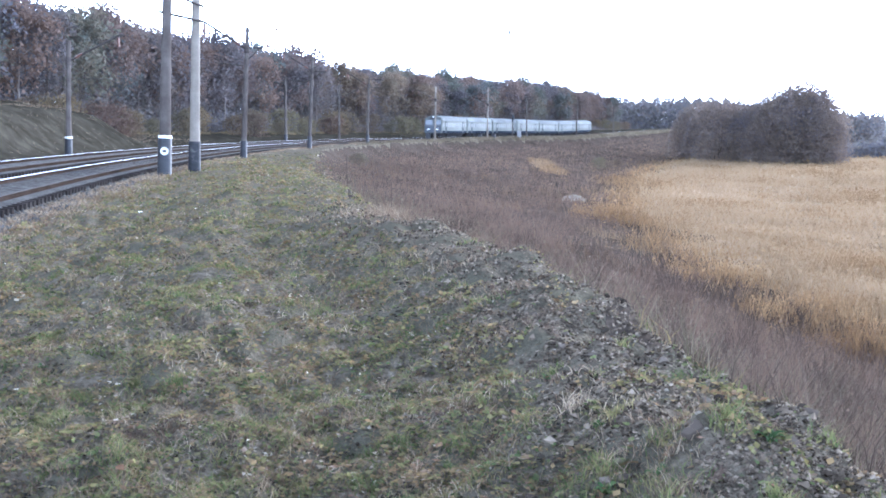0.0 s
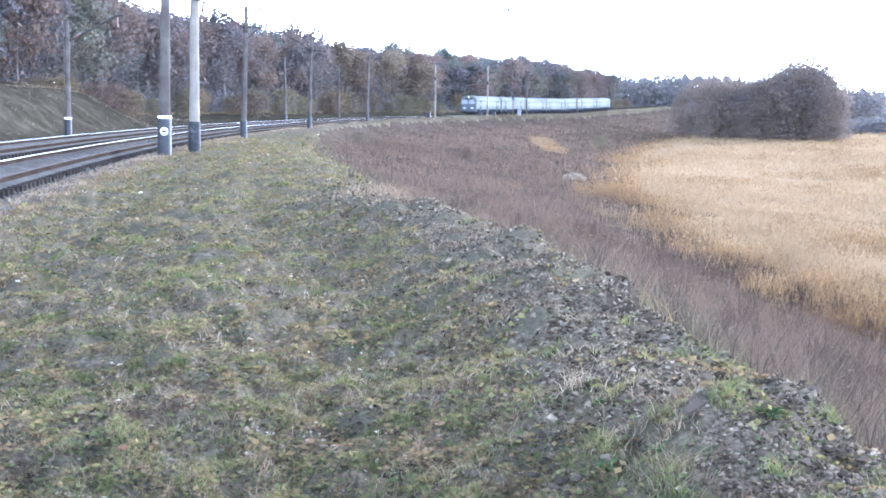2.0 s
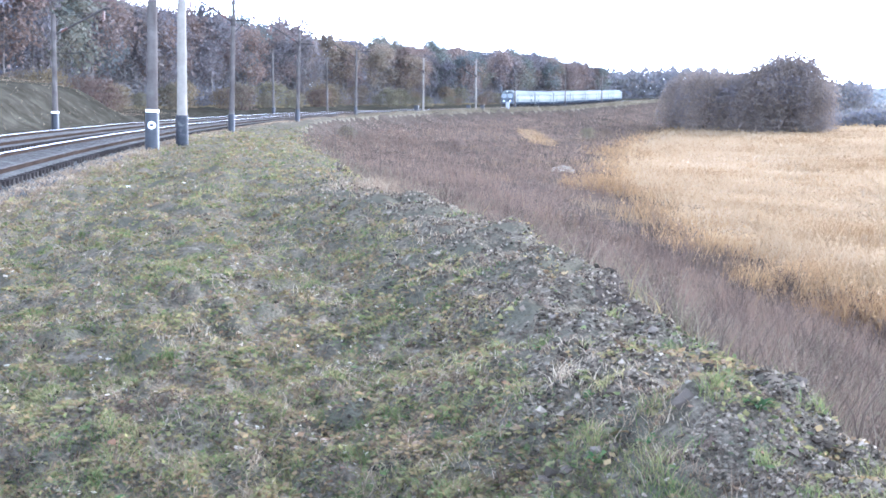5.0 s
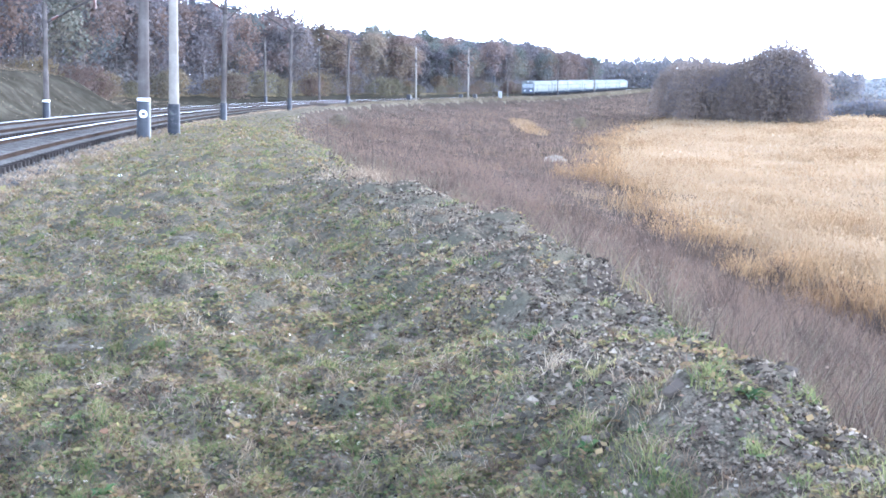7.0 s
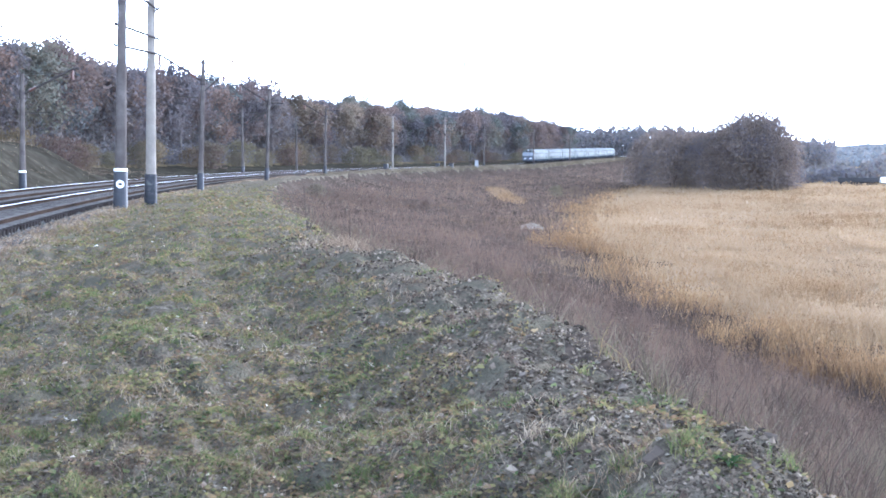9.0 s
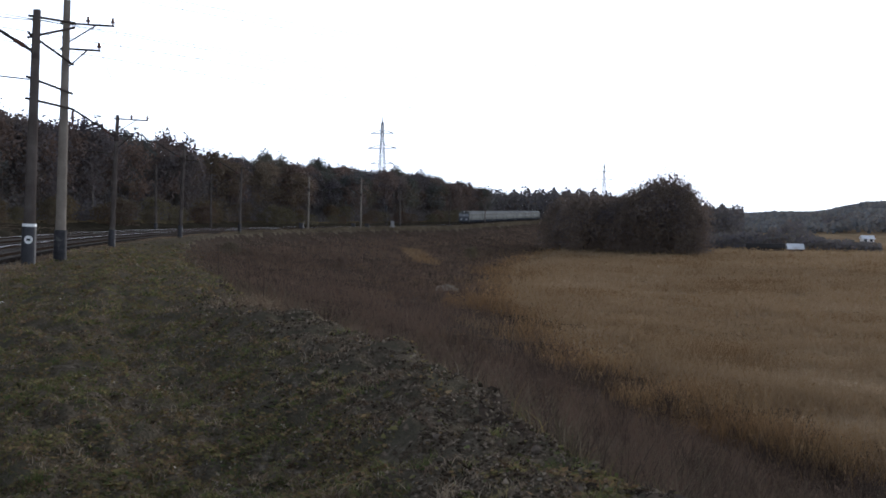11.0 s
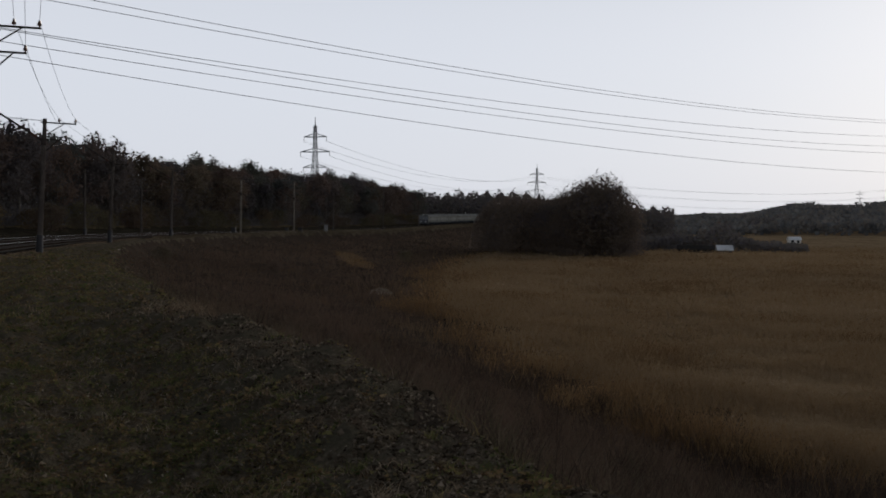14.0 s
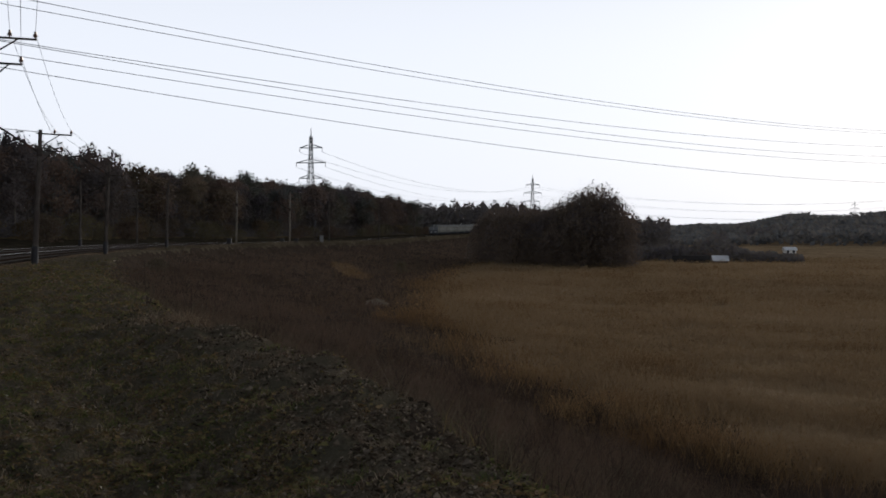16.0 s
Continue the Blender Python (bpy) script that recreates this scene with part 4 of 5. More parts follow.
def herbs():
    # short turf on the verge
    x, y, d, r = scatter(250000, -24, 26, 3.4, 90, 1)
    s, u = line_coords(x, y)
    w = verge_width(s)
    patch = 0.9 * hnoise(x, y, 2.6, 41) + 0.9 * hnoise(x, y, 0.7, 42) - 1.2 * np.exp(-((y - 6.6 - 0.08 * x) / 0.45) ** 2)
    k = (u > 2.3) & (u < w + 0.8) & (patch + r.normal(size=len(x)) * 0.4 > 0.12) & ((u < w - 1.05) | (r.uniform(size=len(x)) < 0.05) | (s > -88))
    blades(x[k], y[k], r.uniform(0.02, 0.075, k.sum()) * np.interp(d[k], [5, 60], [0.8, 1.8]), np.interp(d[k], [4, 10, 90], [0.0025, 0.004, 0.03]), 1.0, M_GRASS, "turf", "short patchy green and yellow autumn turf", "grass", 2, 2, 0.01)
    k = (u > 1.9) & (u < w + 0.4) & (patch < 0.7) & (r.uniform(size=len(x)) < np.where((u > w - 1.1) & (s < -86), 0.04, 0.3))
    blades(x[k], y[k], r.uniform(0.02, 0.09, k.sum()), np.interp(d[k], [4, 10, 90], [0.0025, 0.004, 0.03]), 0.9, M_DEADGRASS, "dead_grass", "thin dead brown grass among the turf", "grass", 3, 2, 0.01)
    # flat leaves and debris between the blades
    lx, ly, ld, r = scatter(240000, -24, 26, 3.4, 100, 19)
    s, u = line_coords(lx, ly)
    k = (u > 2.7) & (u < verge_width(s) + 1.2) & (r.uniform(size=len(lx)) < np.where((u > verge_width(s) - 1.1) & (s < -86), 0.1, 0.85))
    lx, ly, ld = lx[k], ly[k], ld[k]
    v, f = quads(np.zeros((len(lx), 3)), 1.0, r, 0.6)
    v = v.reshape(-1, 4, 3) * (np.interp(ld, [4, 12, 100], [0.013, 0.018, 0.07]) * r.uniform(0.4, 2.0, len(ld)))[:, None, None]
    v[..., 2] *= 0.45
    v += np.stack([lx, ly, ground_z(lx, ly) + 0.012], -1)[:, None, :]
    tagged(raw("leaf_litter", v.reshape(-1, 3), f, M_LITTER), "dry leaves and plant debris strewn over the verge", "leaves", kind="stuff")
    # fresh tufts
    r = np.random.default_rng(12)
    cx, cy, d, _ = scatter(1500, -23, 25, 3.5, 60, 14)
    s, u = line_coords(cx, cy)
    k = (u > 2.6) & ((u < verge_width(s) - 0.9) | (r.uniform(size=len(cx)) < np.interp(d, [5, 8], [0.45, 0.06]))) & (u < verge_width(s) + 0.3) & (hnoise(cx, cy, 3.5, 43) + r.normal(size=len(cx)) * 0.5 > 0.0)
    cx, cy, d = cx[k], cy[k], d[k]
    q = r.integers(0, len(cx), 26000)
    rad = (r.uniform(0.02, 0.10, len(cx)) * np.interp(d, [5, 40], [0.8, 2.2]))[q]
    x, y = cx[q] + r.normal(size=len(q)) * rad, cy[q] + r.normal(size=len(q)) * rad
    blades(x, y, r.uniform(0.025, 0.10, len(q)), np.interp(d[q], [4, 10, 45], [0.003, 0.0045, 0.015]), 0.6, M_TUFT, "grass_tufts", "fresh green grass tufts on the verge", "grass", 15, 2, 0.01)
    cx, cy, d, _ = scatter(1300, -23, 25, 3.5, 50, 24)
    s, u = line_coords(cx, cy)
    k = (u > 2.4) & (u < verge_width(s) - 0.7)
    cx, cy, d = cx[k], cy[k], d[k]
    q = r.integers(0, len(cx), 15000)
    rad = (r.uniform(0.02, 0.09, len(cx)) * np.interp(d, [5, 40], [0.8, 2.2]))[q]
    x, y = cx[q] + r.normal(size=len(q)) * rad, cy[q] + r.normal(size=len(q)) * rad
    blades(x, y, r.uniform(0.02, 0.12, len(q)), np.interp(d[q], [4, 10, 45], [0.003, 0.0045, 0.015]), 0.8, M_DEADGRASS, "straw_tufts", "small bleached tufts of dead grass on the verge", "grass", 25, 2, 0.01)
    # low cushions of broad-leaved herbs
    cx, cy, d, _ = scatter(5800, -24, 26, 3.5, 75, 28)
    s, u = line_coords(cx, cy)
    w = verge_width(s)
    k = (u > 2.5) & (u < w + 0.2) & (hnoise(cx, cy, 2.2, 29) + 0.7 * r.normal(size=len(cx)) > np.where((u > w - 1.1) & (s < -86), np.interp(d, [5, 7.5], [0.6, 1.3]), -0.25))
    cx, cy, d = cx[k], cy[k], d[k]
    q = np.repeat(np.arange(len(cx)), 34)
    rad = (r.uniform(0.03, 0.13, len(cx)) * np.interp(d, [4, 12, 70], [0.75, 1.5, 5.0]))[q]
    ox, oy = r.normal(size=len(q)) * 0.6, r.normal(size=len(q)) * 0.6
    lift = np.clip(1 - ox ** 2 - oy ** 2, 0, 1) * rad * 0.42 * r.uniform(0.2, 1, len(q))
    x, y = cx[q] + ox * rad * 1.25, cy[q] + oy * rad
    v, f = quads(np.zeros((len(q), 3)), 1.0, r, 0.7)
    v = v.reshape(-1, 4, 3) * (np.interp(d[q], [4, 12, 75], [0.013, 0.021, 0.075]) * r.uniform(0.5, 1.6, len(q)))[:, None, None]
    v[..., 2] *= 0.6
    v += np.stack([x, y, ground_z(x, y) + 0.01 + lift], -1)[:, None, :]
    tagged(raw("low_herbs", v.reshape(-1, 3), f, M_HERB), "low cushions of green, yellow and withered herbs", "herbs", kind="stuff")
    # rusty and dark herbs in small patches
    for n, mat_, seed, nm, lab in ((420, M_RUSTWEED, 26, "rusty_herbs", "small rust-coloured withered herbs among the turf"), (520, M_WEED, 27, "dark_herbs", "small dark brown withered herbs among the turf")):
        cx, cy, d, _ = scatter(n, -23, 25, 3.5, 50, seed)
        s, u = line_coords(cx, cy)
        k = (u > 2.6) & (u < verge_width(s) - 0.4)
        cx, cy, d = cx[k], cy[k], d[k]
        q = r.integers(0, len(cx), 6000)
        rad = (r.uniform(0.02, 0.11, len(cx)) * np.interp(d, [5, 40], [0.8, 2.4]))[q]
        x, y = cx[q] + r.normal(size=len(q)) * rad, cy[q] + r.normal(size=len(q)) * rad * 0.6
        blades(x, y, r.uniform(0.02, 0.09, len(q)), np.interp(d[q], [4, 10, 45], [0.003, 0.005, 0.015]), 0.8, mat_, nm, lab, "herbs", seed + 70, 2, 0.01)
    # brown weeds over the embankment
    x, y, d, r = scatter(380000, -14, 31, 6.0, 520, 4, 0.8)
    s, u = line_coords(x, y)
    w = verge_width(s)
    run = slope_run(s)
    clump = 0.6 * hnoise(x, y, 14.0, 44) + 0.4 * hnoise(x, y, 3.1, 49) + 0.55 * hnoise(x, y, 1.0, 93) * np.interp(d, [20, 60], [1, 0])
    k = (u > w + 0.35 + 0.5 * hnoise(x, y, 3, 45)) & (u < w + run * 1.03 + np.interp(d, [30, 90], [3.0, 0.5])) & (clump + r.normal(size=len(x)) * 0.7 > -0.4) & (r.uniform(size=len(x)) < np.interp(d, [10, 35], [0.45, 1.0]))
    tall = r.uniform(0.2, 1.0, len(x)) * np.clip((u - w) / 4, 0.25, 1) * np.clip(0.8 + 0.45 * clump, 0.3, 1.6) * np.interp(d, [10, 45], [0.5, 1.0])
    wide = np.interp(d, [6, 20, 100, 520], [0.004, 0.008, 0.022, 0.09])
    # three kinds of weed in drifts: brown, bleached near the crest, rusty towards the field
    across = (u - w) / run
    drift = hnoise(x, y, 9, 56) + 0.5 * hnoise(x, y, 2.4, 57) + 0.35 * r.normal(size=len(x))
    pale = drift > np.interp(d, [8, 25, 50, 90, 300], [-0.5, -0.1, 0.5, 0.9, 2.0]) + np.clip(across, 0, 1) * 1.3
    rust = ~pale & (hnoise(x, y, 13, 58) + 0.2 * r.normal(size=len(x)) > np.interp(across, [0, 0.45, 0.75, 1.0], [1.3, 0.9, 0.45, 0.15]))
    kinds = ((~pale & ~rust, M_WEED, "weeds", "waist-high dry brown weeds covering the embankment"),
             (pale, M_PALEWEED, "bleached_weeds", "bleached grey-beige weeds in drifts on the embankment"),
             (rust, M_RUSTWEED, "rusty_weeds", "rust-coloured weeds at the foot of the embankment"))
    for sort, mat_, nm, lab in kinds:
        for near, segs in ((d < 45, 2), (d >= 45, 1)):
            q = k & near & sort
            blades(x[q], y[q], tall[q], wide[q], 0.4, mat_, nm, lab, "weeds", 5 + segs, segs)
        q = np.flatnonzero(k & sort)
        q = np.repeat(q[r.uniform(size=len(q)) < 0.24], 3)
        heads(x[q], y[q], tall[q], np.interp(d[q], [6, 20, 100, 520], [0.010, 0.020, 0.065, 0.22]), mat_, nm + "_heads", lab.replace(" weeds", " seed heads of weeds"), "seed heads", r)
    # rank grass on the narrow verge beside the far part of the track
    gs, gu = r.uniform(45, 430, 42000), r.uniform(2.5, 5.2, 42000)
    gx, gy, _ = on_line(gs, gu)
    blades(gx, gy, r.uniform(0.5, 1.0, len(gx)) * np.interp(gs, [45, 110, 180, 430], [0.35, 0.5, 0.8, 0.95]), np.interp(gs, [45, 430], [0.012, 0.04]), 0.5, M_PALEWEED, "verge_weeds", "rank bleached weeds beside the far track", "grass", 9, 1)
    k2 = (u > w + 0.6) & (u < w + 11) & (d < 60) & (hnoise(x, y, 6, 50) > -0.3) & (hnoise(x, y, 1.3, 60) > 0.12) & (r.uniform(size=len(x)) < 0.4)
    blades(x[k2], y[k2], r.uniform(0.3, 1.1, k2.sum()), np.interp(d[k2], [6, 26, 60], [0.003, 0.007, 0.015]), 0.5, M_PALEWEED, "tall_dead_grass", "tall pale dead grass on the slope", "grass", 6, 3)
    # reeds of the field
    x, y, d, r = scatter(290000, 4, 34, 26, 420, 7, 0.8)
    s, u = line_coords(x, y)
    run = slope_run(s)
    k = (u > verge_width(s) + run + np.interp(d, [30, 90], [2.6, 0.0]) + np.interp(d, [30, 90], [1.2, 2.6]) * hnoise(x, y, 19, 46) + 1.0 * hnoise(x, y, 5, 59) + r.normal(size=len(x)) * 0.9) & (hnoise(x, y, 16, 47) + r.normal(size=len(x)) * 0.7 > -0.6)
    edge = 1 - smooth(0, 14, u[k] - verge_width(s[k]) - run[k])
    tall = r.uniform(0.5, 1.0, k.sum()) * (0.6 + 0.35 * hnoise(x[k], y[k], 11, 48) + 0.15 * hnoise(x[k], y[k], 3, 94) + 0.5 * edge)
    beyond = u[k] - verge_width(s[k]) - run[k] - np.interp(d[k], [30, 90], [2.6, 0.0])
    border = beyond < np.interp(d[k], [30, 60, 150], [2.2, 2.4, 2.6]) * (0.8 + 0.5 * hnoise(x[k], y[k], 9, 95)) + 1.2 * r.normal(size=k.sum())
    for sort, mat_, nm, lab in ((~border, M_REED, "reeds", "dense straw-coloured dry reeds covering the flat field"), (border, M_RUSTREED, "rusty_reeds", "taller rust-brown reeds along the border of the field")):
        q = np.flatnonzero(sort & (r.uniform(size=k.sum()) < 0.4))
        heads(x[k][q], y[k][q], tall[q], np.interp(d[k][q], [26, 100, 420], [0.035, 0.085, 0.26]), mat_, nm + "_plumes", lab.replace("reeds", "plumes of reeds"), "reeds", r)
        blades(x[k][sort], y[k][sort], tall[sort], np.interp(d[k][sort], [26, 100, 420], [0.009, 0.028, 0.12]), 0.45, mat_, nm, lab, "reeds", 8, 1)


herbs()


def more_herbs():
    # dead grass over the cut bank, and a straw-coloured patch on the slope
    r = np.random.default_rng(61)
    s, u = r.uniform(-75, 40, 30000), -r.uniform(8.5, 30, 30000)
    k = (u < -15.0 + 0.8 * hnoise(s, u, 5, 69)) | (r.uniform(size=len(s)) < 0.15)
    s, u = s[k], u[k]
    x, y, _ = on_line(s, u)
    blades(x, y, r.uniform(0.06, 0.2, len(x)), 0.02, 0.9, M_DEADGRASS, "bank_grass", "short dead grass on the cut bank", "grass", 62, 1)
    # brown grass along the shoulder of the track
    s, u = r.uniform(-100, 60, 40000), 1.7 + np.abs(r.normal(size=40000)) * 0.8
    x, y, _ = on_line(s, u)
    blades(x, y, r.uniform(0.05, 0.22, len(x)), 0.012, 0.8, M_DEADGRASS, "shoulder_grass", "brown dead grass along the track shoulder", "grass", 64, 1)
    # clumps of standing weeds under the crest: olive grass, bleached stems, dark stalks
    for n, per, lo, hi, reach, mat_, nm, lab, seed in (
            (900, 60, 0.25, 0.65, 5.0, M_GRASS, "slope_grass", "olive and yellow grass clumps below the gravel crest", 65),
            (480, 40, 0.5, 1.1, 7.0, M_PALEWEED, "bleached_clumps", "bleached clumps of dead grass on the upper slope", 71),
            (760, 44, 0.45, 1.25, 13.0, M_WEED, "dark_weed_clumps", "dark brown clumps of withered weeds on the slope", 72),
            (380, 30, 0.6, 1.35, 17.0, M_WOOD, "dark_stalks", "thin dark dead stalks standing in the weeds", 73)):
        cx, cy, d, r2 = scatter(n * 3, 0, 31, 5.4, 60, seed)
        s, u = line_coords(cx, cy)
        w = verge_width(s)
        k = (u > w + 0.3) & (u < w + reach) & (hnoise(cx, cy, 3.2, seed + 1) + 0.5 * r2.normal(size=len(cx)) > -0.2)
        cx, cy, d, rise = cx[k], cy[k], d[k], np.clip((u - w)[k] / 1.6, 0.6, 1)
        q = np.repeat(np.arange(len(cx)), per)
        rad = (r2.uniform(0.06, 0.2, len(cx)) * np.interp(d, [6, 50], [0.8, 2.2]))[q]
        x, y = cx[q] + r2.normal(size=len(q)) * rad, cy[q] + r2.normal(size=len(q)) * rad
        tall = (r2.uniform(lo, hi, len(cx)) * rise)[q] * r2.uniform(0.5, 1.0, len(q))
        blades(x, y, tall, np.interp(d[q], [5, 20, 60], [0.0036, 0.007, 0.016]), 0.7 if mat_ is M_GRASS else 0.35, mat_, nm, lab, "weeds", seed + 2, 2)
        if mat_ is not M_GRASS:
            pick = np.flatnonzero(r2.uniform(size=len(q)) < 0.4)
            heads(x[pick], y[pick], tall[pick], np.interp(d[q][pick], [5, 20, 60], [0.009, 0.018, 0.045]), M_PALEWEED if mat_ is M_PALEWEED else M_WEED, nm + "_heads", lab.replace("clumps of", "seed heads of").replace("stalks", "seed heads"), "seed heads", r2)
    # pale clump at the head of the ridge
    cx, cy = at(-0.7, 21.5)
    x, y = cx + r.normal(size=5000) * 0.55, cy + r.normal(size=5000) * 0.9
    blades(x, y, r.uniform(0.1, 0.34, len(x)), 0.007, 0.6, M_DEADGRASS, "pale_grass_clump", "pale yellowish clump of dry grass at the ridge head", "grass", 68, 3)
    a, b = at(4.47, 204), at(5.4, 160)
    q = r.uniform(0, 1, 4500)
    x, y = a[0] + (b[0] - a[0]) * q + r.normal(size=4500) * 0.75, a[1] + (b[1] - a[1]) * q + r.normal(size=4500) * 1.2
    blades(x, y, r.uniform(0.4, 0.8, len(x)), 0.035, 0.6, M_REED, "straw_patch", "straw-coloured patch of dry grass on the slope", "grass", 63)


more_herbs()


# ---- loose stones ----
def stones(n, keep, lo, hi, material, name, label, seed, d0=3.4, d1=40, parent=None):
    x, y, d, r = scatter(n, -23, 27, d0, d1, seed)
    s, u = line_coords(x, y)
    k = keep(x, y, s, u, d, r)
    x, y, d = x[k], y[k], d[k]
    z = ground_z(x, y)
    size = r.uniform(lo, hi, len(x)) * np.interp(d, [5, 10, 40], [1, 1.35, 2.6])
    base = np.array([(1, 0, 0), (-1, 0, 0), (0, 1, 0), (0, -1, 0), (0, 0, 0.75), (0, 0, -0.75)], float)
    tri = np.array([(0, 2, 4), (2, 1, 4), (1, 3, 4), (3, 0, 4), (2, 0, 5), (1, 2, 5), (3, 1, 5), (0, 3, 5)])
    v = base[None] * r.uniform(0.55, 1.25, (len(x), 6, 1)) + r.normal(size=(len(x), 6, 3)) * 0.18
    a = r.uniform(0, 6.28, len(x))
    c, sn = np.cos(a)[:, None], np.sin(a)[:, None]
    vx, vy = v[..., 0] * c - v[..., 1] * sn, v[..., 0] * sn + v[..., 1] * c
    v = np.stack([vx, vy, v[..., 2]], -1) * size[:, None, None] + np.stack([x, y, z + size * 0.2], -1)[:, None, :]
    f = (np.arange(len(x)) * 6)[:, None, None] + tri[None]
    return tagged(raw(name, v.reshape(-1, 3), f.reshape(-1, 3), material, parent=parent), label, "stones", kind="stuff")


stones(230000, lambda x, y, s, u, d, r: (u > verge_width(s) - 1.2 - 0.45 * hnoise(x, y, 1.4, 51) + np.interp(d, [5, 7], [0.25, 0.0])) & (u < verge_width(s) + 0.7) & (s < -84) & (r.uniform(size=len(x)) < 0.97 - 0.35 * np.abs(hnoise(x, y, 1.6, 52))),
       0.0045, 0.0165, M_GRAVEL, "gravel_ridge", "ridge of loose grey gravel along the verge edge", 31)
stones(8000, lambda x, y, s, u, d, r: (u > verge_width(s) - 1.5) & (u < verge_width(s) + 0.3) & (s < -86) & (hnoise(x, y, 1.1, 55) > 0.1),
       0.013, 0.029, M_GRAVEL, "coarse_gravel", "coarser grey stones lying on the gravel ridge", 34)
stones(60000, lambda x, y, s, u, d, r: (u > 3.0) & (u < verge_width(s) - 1.0) & (hnoise(x, y, 1.8, 53) + 0.5 * hnoise(x, y, 0.6, 54) + 1.1 * np.exp(-((y - 6.6 - 0.08 * x) / 0.45) ** 2) > 0.3),
       0.004, 0.015, M_GRAVEL, "scattered_gravel", "grey gravel scattered among the turf", 32)
stones(5200, lambda x, y, s, u, d, r: (u > 2.8) & (u < verge_width(s) + 0.1),
       0.005, 0.014, M_STRAW, "pale_chips", "small pale stone chips and dead stems strewn on the verge", 35, 3.5, 45)
stones(9000, lambda x, y, s, u, d, r: ((s + 33) / 9) ** 2 + ((u - verge_width(s) - 1.6) / 1.3) ** 2 < 0.4 + 0.6 * r.uniform(size=len(x)),
       0.02, 0.06, M_GRAVEL, "rubble_spill", "grey rubble spilt over the shoulder of the embankment", 36, 55, 95)
stones(24000, lambda x, y, s, u, d, r: (u > 1.3) & (u < 2.5),
       0.02, 0.05, M_BALLAST, "ballast_stones", "loose ballast stones on the shoulder of the track", 33, 22, 110)


def single_stones():
    """The larger stones of the ridge, one by one, on five shared shapes."""
    ridge = bpy.data.objects["gravel_ridge"]
    shapes = []
    for q in range(5):
        bm = bmesh.new()
        bmesh.ops.create_icosphere(bm, subdivisions=1, radius=1.0)
        for v in bm.verts:
            v.co *= 1 + 0.45 * noise.noise(v.co * 1.3 + Vector((q * 7.0, 0, 0)))
            v.co.z *= 0.7
        me = bpy.data.meshes.new("stone")
        bm.to_mesh(me)
        bm.free()
        me.materials.append(M_STONE)
        shapes.append(me)
    x, y, d, r = scatter(1700, -2, 26, 3.6, 14, 91)
    s, u = line_coords(x, y)
    k = (u > verge_width(s) - 1.5) & (u < verge_width(s) + 0.3) & (hnoise(x, y, 1.2, 92) > -0.2)
    x, y = x[k][:280], y[k][:280]
    for px, py, pz in zip(x, y, ground_z(x, y)):
        ob = new("stone", shapes[int(r.integers(5))])
        ob.parent = ridge
        sc = float(r.uniform(0.014, 0.034))
        ob.matrix_basis = pose(float(px), float(py), float(pz) + sc * 0.3, r.uniform(-25, 25), r.uniform(-25, 25), r.uniform(0, 360)) @ Matrix.Diagonal((sc * r.uniform(0.8, 1.5), sc, sc, 1))


single_stones()


# ---- small things ----
def on_ground(x, y, dz=0.0):
    return float(ground_z(x, y)[0]) + dz


def scrap(az, d, size, label, material=M_SCRAP):
    x, y = at(az, d)
    bm = bmesh.new()
    bmesh.ops.create_icosphere(bm, subdivisions=2, radius=size)
    for v in bm.verts:
        v.co *= 1 + 0.35 * noise.noise(v.co * 9 + Vector((az, d, 0)))
        v.co.z *= 0.6
    ob = part("litter", bm, material)
    ob.matrix_basis = pose(x, y, on_ground(x, y, size * 0.45))
    return tagged(ob, label, "litter")


scrap(-14.1, 29.0, 0.06, "crumpled white plastic scrap on the turf")
scrap(-2.62, 22.5, 0.055, "crumpled white plastic bag on the turf")


def fallen_leaf(az, d, size):
    x, y = at(az, d)
    bm = bmesh.new()
    rows = []
    for i in range(7):
        f = i / 6
        wd = size * 0.42 * math.sin(math.pi * min(1.0, f * 0.93 + 0.05)) ** 0.8
        cz = 0.1 * size * math.sin(math.pi * f)
        rows.append([bm.verts.new(((f - 0.5) * size, q * wd, cz + abs(q) * 0.1 * size)) for q in (-1, 0, 1)])
    for a, c in zip(rows, rows[1:]):
        for i in (0, 1):
            bm.faces.new((a[i], a[i + 1], c[i + 1], c[i]))
    ob = part("fallen_leaf", bm, M_LEAFLITTER)
    ob.matrix_basis = pose(x, y, on_ground(x, y, 0.045), 14, 16, az * 97 % 360)
    tagged(ob, "curled dry yellow-brown leaf lying on the verge", "leaf", group="fallen leaves")


for az, d, size in ((9.1, 5.1, 0.085), (3.6, 6.2, 0.05), (-3.5, 6.6, 0.05), (-9.2, 5.4, 0.045), (-15.2, 6.0, 0.05), (6.4, 9.3, 0.07), (-6.2, 10.5, 0.07), (12.6, 5.5, 0.06), (1.0, 7.9, 0.06)):
    fallen_leaf(az, d, size)


